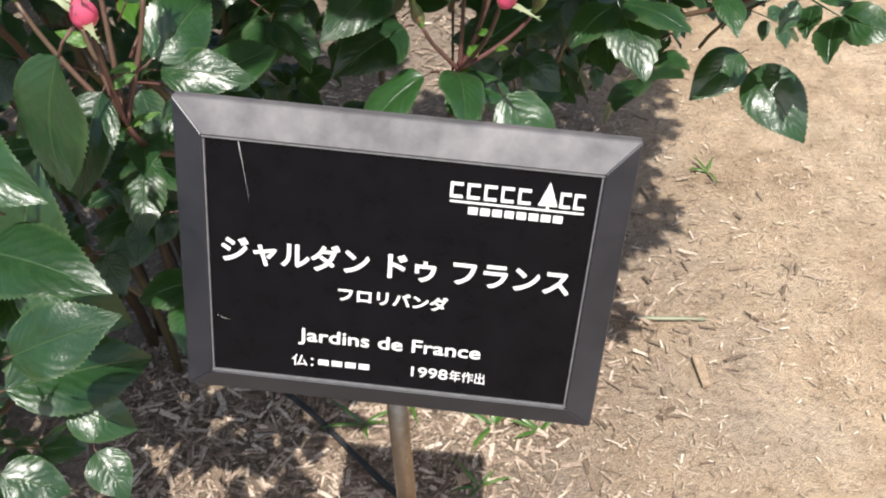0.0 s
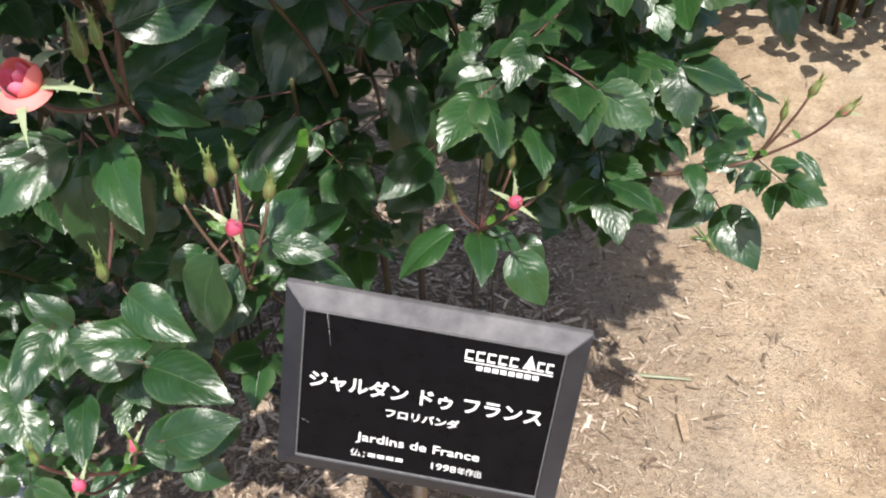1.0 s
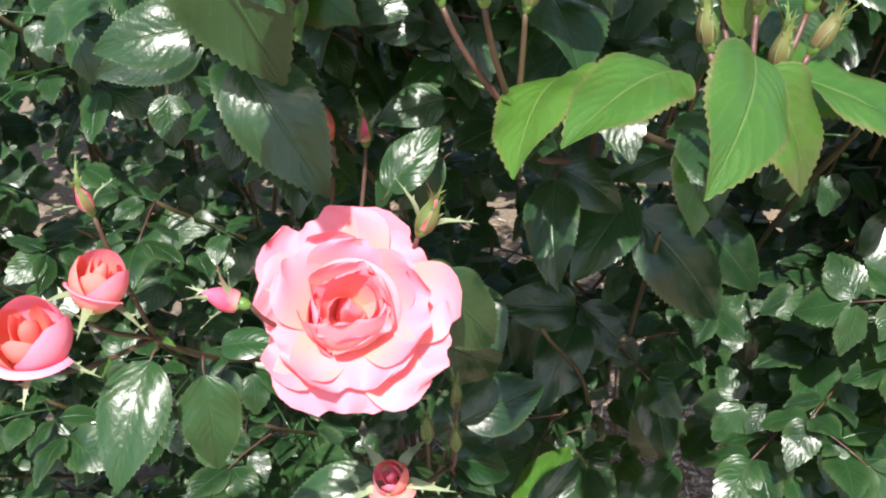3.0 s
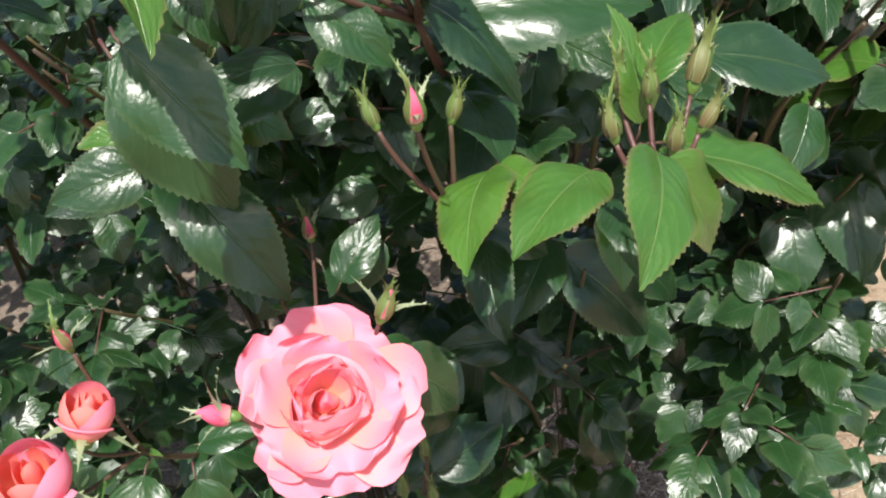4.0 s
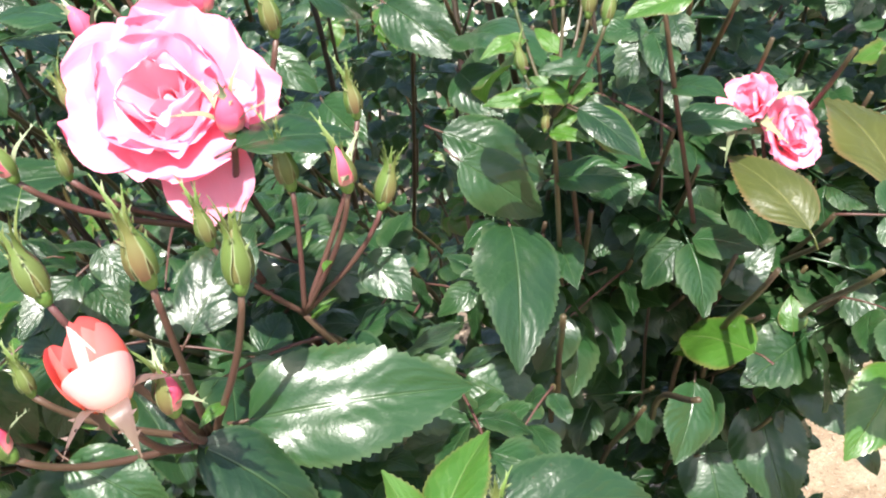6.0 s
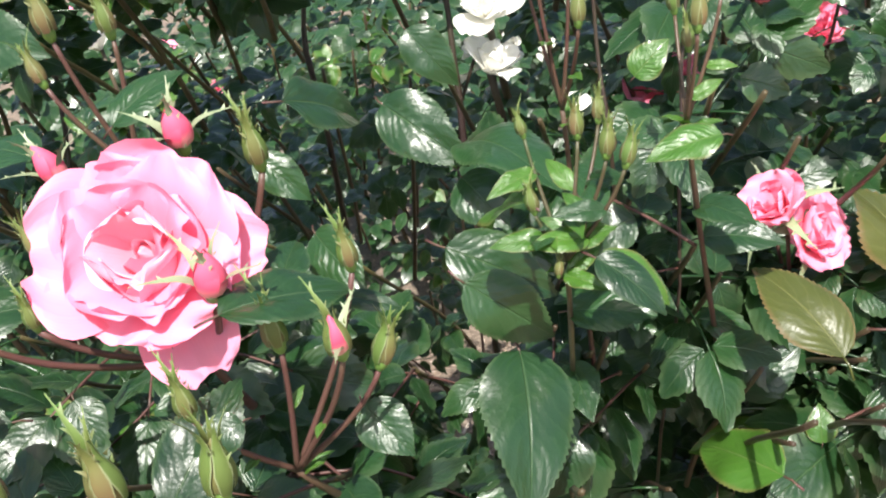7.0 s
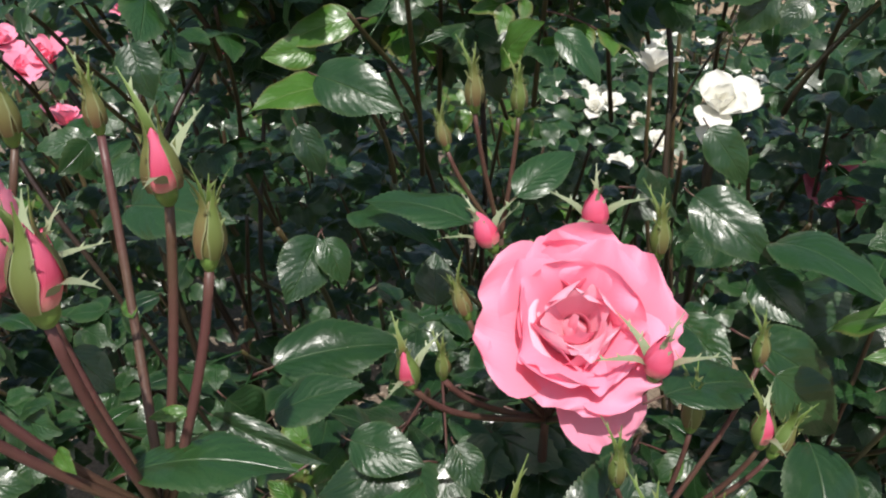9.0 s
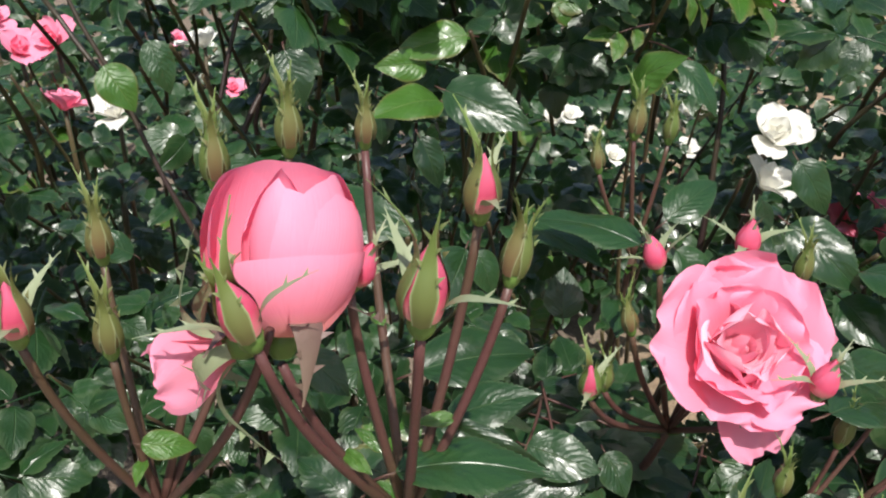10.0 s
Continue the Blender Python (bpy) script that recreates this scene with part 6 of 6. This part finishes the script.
pedicels((0.082, 0.610, 1.369), [bud((0.078, 0.605, 1.433), "green", 0.74, (-0.05, 0.00, 1)),
    bud((0.091, 0.607, 1.428), "green", 0.58, (0.10, 0.00, 1)),
    bud((0.093, 0.587, 1.419), "green", 0.66, (0.10, 0.00, 1)),
    bud((0.073, 0.617, 1.432), "green", 0.55, (-0.15, 0.00, 1))], (0.08, 0.66, 1.18), 0.0012, True, 0.0)
pedicels((0.129, 0.577, 1.371), [bud((0.134, 0.564, 1.419), "green", 0.70, (0.10, 0.00, 1)),
    bud((0.132, 0.581, 1.404), "green", 0.55, (0.00, 0.00, 1)),
    bud((0.146, 0.585, 1.423), "green", 0.62, (0.10, 0.00, 1)),
    bud((0.130, 0.607, 1.410), "green", 0.55, (-0.10, 0.00, 1))], (0.15, 0.68, 1.18), 0.0012, True, 0.0)
pedicels((0.20, 0.72, 1.19), [flower((0.199, 0.690, 1.242), (0.5, -0.6, 0.4), 0.022, (5, 4, 4), 0.75, PINK, 31, "small open pink rose"), flower((0.187, 0.685, 1.258), (-0.4, -0.3, 0.9), 0.021, (5, 4, 3), 0.55, PINK, 32, "small open pink rose"),
                              bud((0.188, 0.723, 1.252), "open", 0.85, (-0.2, 0, 1)), bud((0.225, 0.715, 1.19), "pink", 0.7, (0.2, -0.2, 0.8))], (0.15, 0.82, 1.0))
pedicels((0.17, 0.94, 1.17), [flower((0.156, 0.943, 1.229), (0, -0.4, 0.8), 0.03, (5, 4, 3), 0.9, PINK, 33, "open pink rose"), flower((0.287, 1.02, 1.226), (0.2, -0.5, 0.8), 0.028, (5, 4, 3), 0.8, PINK, 34, "open pink rose")], (0.15, 1.05, 0.95))
pedicels((0.205, 0.84, 1.27), [egg_bloom((0.208, 0.844, 1.322), (0.10, -0.30, 0.90), 0.0135, 0.030, half_open(PINK, PINK), 35, "salmon pink rosebud beginning to open", 0.0, 0.8)], (0.18, 0.92, 1.05))

# the half-open flower and tall buds on the west side
pedicels((-0.210, 0.418, 1.415), [egg_bloom((-0.245, 0.389, 1.461), (-0.02, 0.40, 1.0), 0.0208, 0.0445, (
    (34, 92, 0.50, 0.05, 0.0, 0.0, 0.22, -0.10, PINK), (38, 58, 0.92, -0.06, -0.03, 0.0, 0.02, 0.14, PINK), (-168, 98, 1.02, 0.04, 0.02, 0.0, 0.10, 0.0, PINK), (104, 88, 0.97, -0.10, 0.02, 0.0, 0.14, 0.0, PINK),
    (-120, 60, 0.97, -0.05, 0.02, 0.0, 0.3, 0.0, PINK), (-5, 70, 0.88, -0.52, -0.05, 0.08, 0.3, 0.0, PINK), (200, 80, 0.92, -0.48, -0.1, 0.1, 0.3, 0.0, PINK)), 41, "cup-shaped half-open pink rose", 30), bud((-0.206, 0.376, 1.484), "pink", 1.25, (0.05, -0.05, 1)),
                                  bud((-0.180, 0.422, 1.470), "green", 1.0, (0.15, 0, 1)), bud((-0.192, 0.426, 1.489), "pink", 1.05), bud((-0.231, 0.474, 1.487), "green", 0.8), bud((-0.251, 0.364, 1.482), "pink", 1.05, (-0.35, -0.1, 1)), bud((-0.226, 0.412, 1.468), "open", 0.75, (0.4, 0, 1))], (-0.2, 0.56, 1.15), 0.0024, drop=0.05)
pedicels((-0.300, 0.43, 1.40), [flower((-0.255, 0.374, 1.466), (-0.9, -0.25, -0.30), 0.019, (), 0.8, PINK, 42, "fading pink rose with drooping petals", ((10, 1.35, 1.25, 22, 48), (150, 1.25, 1.2, 8, 20))), bud((-0.320, 0.457, 1.448), "green", 1.0), bud((-0.306, 0.419, 1.436), "green", 1.0), bud((-0.274, 0.44, 1.488), "green", 1.0),
                                 bud((-0.255, 0.463, 1.490), "green", 1.0), bud((-0.320, 0.39, 1.46), "pink", 1.0)], (-0.3, 0.58, 1.15), 0.0022, drop=0.05)

under_bush("leaf", pydata("leaf", *leaflet(0.04, 0.024, 14, 777, 0.5, 0.9)), DRY, "curled dry brown leaf", frame_from((0.112, 0.955, 0.705), (0.4, -0.3, -0.8), (0.2, -0.8, 0.4)))

# ---- bushes behind ----


def small_leaf(seed):
    return leaflet(0.05, 0.033, 4, seed, 0.25, 0.3, teeth=False)


SMALL = [small_leaf(500 + k) for k in range(6)]


def simple_rose(seed, r, mat):
    pieces = []
    q = np.random.default_rng(seed)
    for i in range(9):
        s = i / 8
        mesh_piece = petal_piece(r * (0.55 + 0.5 * s), r * (0.5 + 0.55 * s), 5 + 55 * s, -15 + 105 * s, 1.0 - 0.5 * s, seed * 20 + i)
        mesh_piece.transform(pose(0, 0, 0, 0, 0, 137.5 * i))
        co = np.empty(len(mesh_piece.vertices) * 3)
        mesh_piece.vertices.foreach_get("co", co)
        uv = np.tile([0.5, 0.8], (len(co) // 3, 1))
        pieces.append((co.reshape(-1, 3), [tuple(p.vertices) for p in mesh_piece.polygons], uv, np.zeros(len(co) // 3)))
        bpy.data.meshes.remove(mesh_piece)
    mesh = pydata("flower", *join(pieces))
    mesh.materials.append(mat)
    return mesh


FAR_PINK = [simple_rose(60 + k, 0.036, PINK) for k in range(3)]
FAR_CREAM = [simple_rose(70 + k, 0.040, CREAM) for k in range(3)]


def far_bush(x, y, r, height, leaves, flowers, blooms, label, seed):
    """A whole rose bush further off: canes, a loose leafy dome and flowers on top."""
    q = np.random.default_rng(seed)
    top = tagged(new("rose_bush"), label, "rose bush", "rose bushes")
    top.matrix_basis = pose(x, y, 0)
    ends, pieces = [], []
    for k in range(14):
        a = q.uniform(0, 6.28)
        d = r * math.sqrt(q.random())
        end = Vector((d * math.cos(a), d * math.sin(a), height * (0.95 - 0.25 * (d / r) ** 2) + q.uniform(-.08, .05)))
        v, f = tube(bezier((end.x * .25, end.y * .25, -0.01), (end.x * .3, end.y * .3, height * .4), end * 0.9, end, 8), 0.007, 0.003, 6)
        part("cane", pydata("cane", v, f), CANE, top)
        ends.append(end)
    for k in range(leaves):
        a, d = q.uniform(0, 6.28), r * math.sqrt(q.random())
        lid = height * (0.95 - 0.28 * (d / r) ** 2)
        z = lid * (1 - 0.75 * q.random() ** 2.2) if k % 3 else lid * q.uniform(0.3, 1)
        p = Vector((d * math.cos(a), d * math.sin(a), z + q.uniform(-.06, .06)))
        out = Vector((math.cos(a) + q.uniform(-1, 1), math.sin(a) - 0.4 + q.uniform(-1, 1), q.uniform(-.6, .4)))
        pieces.append(moved(SMALL[k % 6], frame_from(p, out, (q.uniform(-.6, .6), -0.4 + q.uniform(-.6, .6), 0.9)) @ Matrix.Scale(q.uniform(0.8, 1.3), 4)))
    tagged(part("foliage", pydata("foliage", *join(pieces)), LEAF, top, "glossy green leaves"), kind="stuff")
    for k in range(flowers):
        e = ends[k % len(ends)]
        p = e + Vector((q.uniform(-.12, .12), q.uniform(-.12, .12), q.uniform(-0.02, 0.06)))
        part("flower", blooms[k % 3], None, top, m=frame_from(p, (1, q.uniform(-1, 1), 0), (q.uniform(-.4, .4), -0.6, 0.9)) @ Matrix.Scale(q.uniform(0.8, 1.15), 4))
    return top


white = tagged(new("rose_bush"), "rose bush with large white flowers behind the others", "rose bush", "rose bushes")
white.matrix_basis = pose(0.17, 1.75, 0)
for k, (x, y, z) in enumerate(((0.037, 0.86, 1.333), (0.034, 0.85, 1.297), (0.063, 1.517, 1.13), (0.122, 1.675, 1.195))):
    part("flower", FAR_CREAM[k % 3], None, white, "large white rose", pose(x - 0.17, y - 1.75, z, 35 - 12 * k, 8 * k, 50 * k) @ Matrix.Scale(0.74 if k < 2 else 1.15, 4))
    v, f = tube(bezier((0, 0, -0.01), (0.02, 0, 0.4), (x - 0.17, y - 1.60, z - 0.4), (x - 0.17, y - 1.745, z), 9), 0.006, 0.003, 6)
    part("cane", pydata("cane", v, f), CANE, white)
west = tagged(new("rose_bush"), "rose bush with pink and cream flowers behind the others", "rose bush", "rose bushes")
west.matrix_basis = pose(-0.66, 1.65, 0)
for k, (x, y, z) in enumerate(((-0.684, 1.309, 1.225), (-0.762, 1.376, 1.185), (-0.676, 1.284, 1.15), (-0.567, 1.545, 1.15), (-0.61, 1.282, 1.145), (-0.83, 1.45, 1.2))):
    part("flower", (FAR_CREAM if k in (3, 4) else FAR_PINK)[k % 3], None, west, "cream rose" if k in (3, 4) else "pink rose", pose(x + 0.66, y - 1.65, z, 40 - 9 * k, 10 * k - 20, 65 * k))
    v, f = tube(bezier((0, 0, -0.01), (0.02, 0, 0.4), (x + 0.66, y - 1.63, z - 0.4), (x + 0.66, y - 1.645, z), 9), 0.006, 0.003, 6)
    part("cane", pydata("cane", v, f), CANE, west)
far_bush(-1.35, 2.3, 0.62, 1.15, 2600, 16, FAR_PINK, "green rose bush full of pink flowers", 81)
far_bush(-0.35, 2.75, 0.60, 1.0, 2400, 8, FAR_CREAM, "green rose bush with cream flowers", 82)
far_bush(0.20, 2.75, 0.42, 0.80, 1500, 40, FAR_CREAM, "low rose bush covered in white flowers", 83)
far_bush(0.85, 2.55, 0.42, 1.1, 1700, 10, FAR_PINK, "green rose bush with pink flowers beside the path", 84)
far_bush(-1.1, 4.1, 0.8, 1.1, 2000, 20, FAR_PINK, "far rose bush with pink flowers", 85)
far_bush(0.6, 4.6, 0.8, 1.0, 1800, 20, FAR_PINK, "far rose bush with pink flowers", 86)
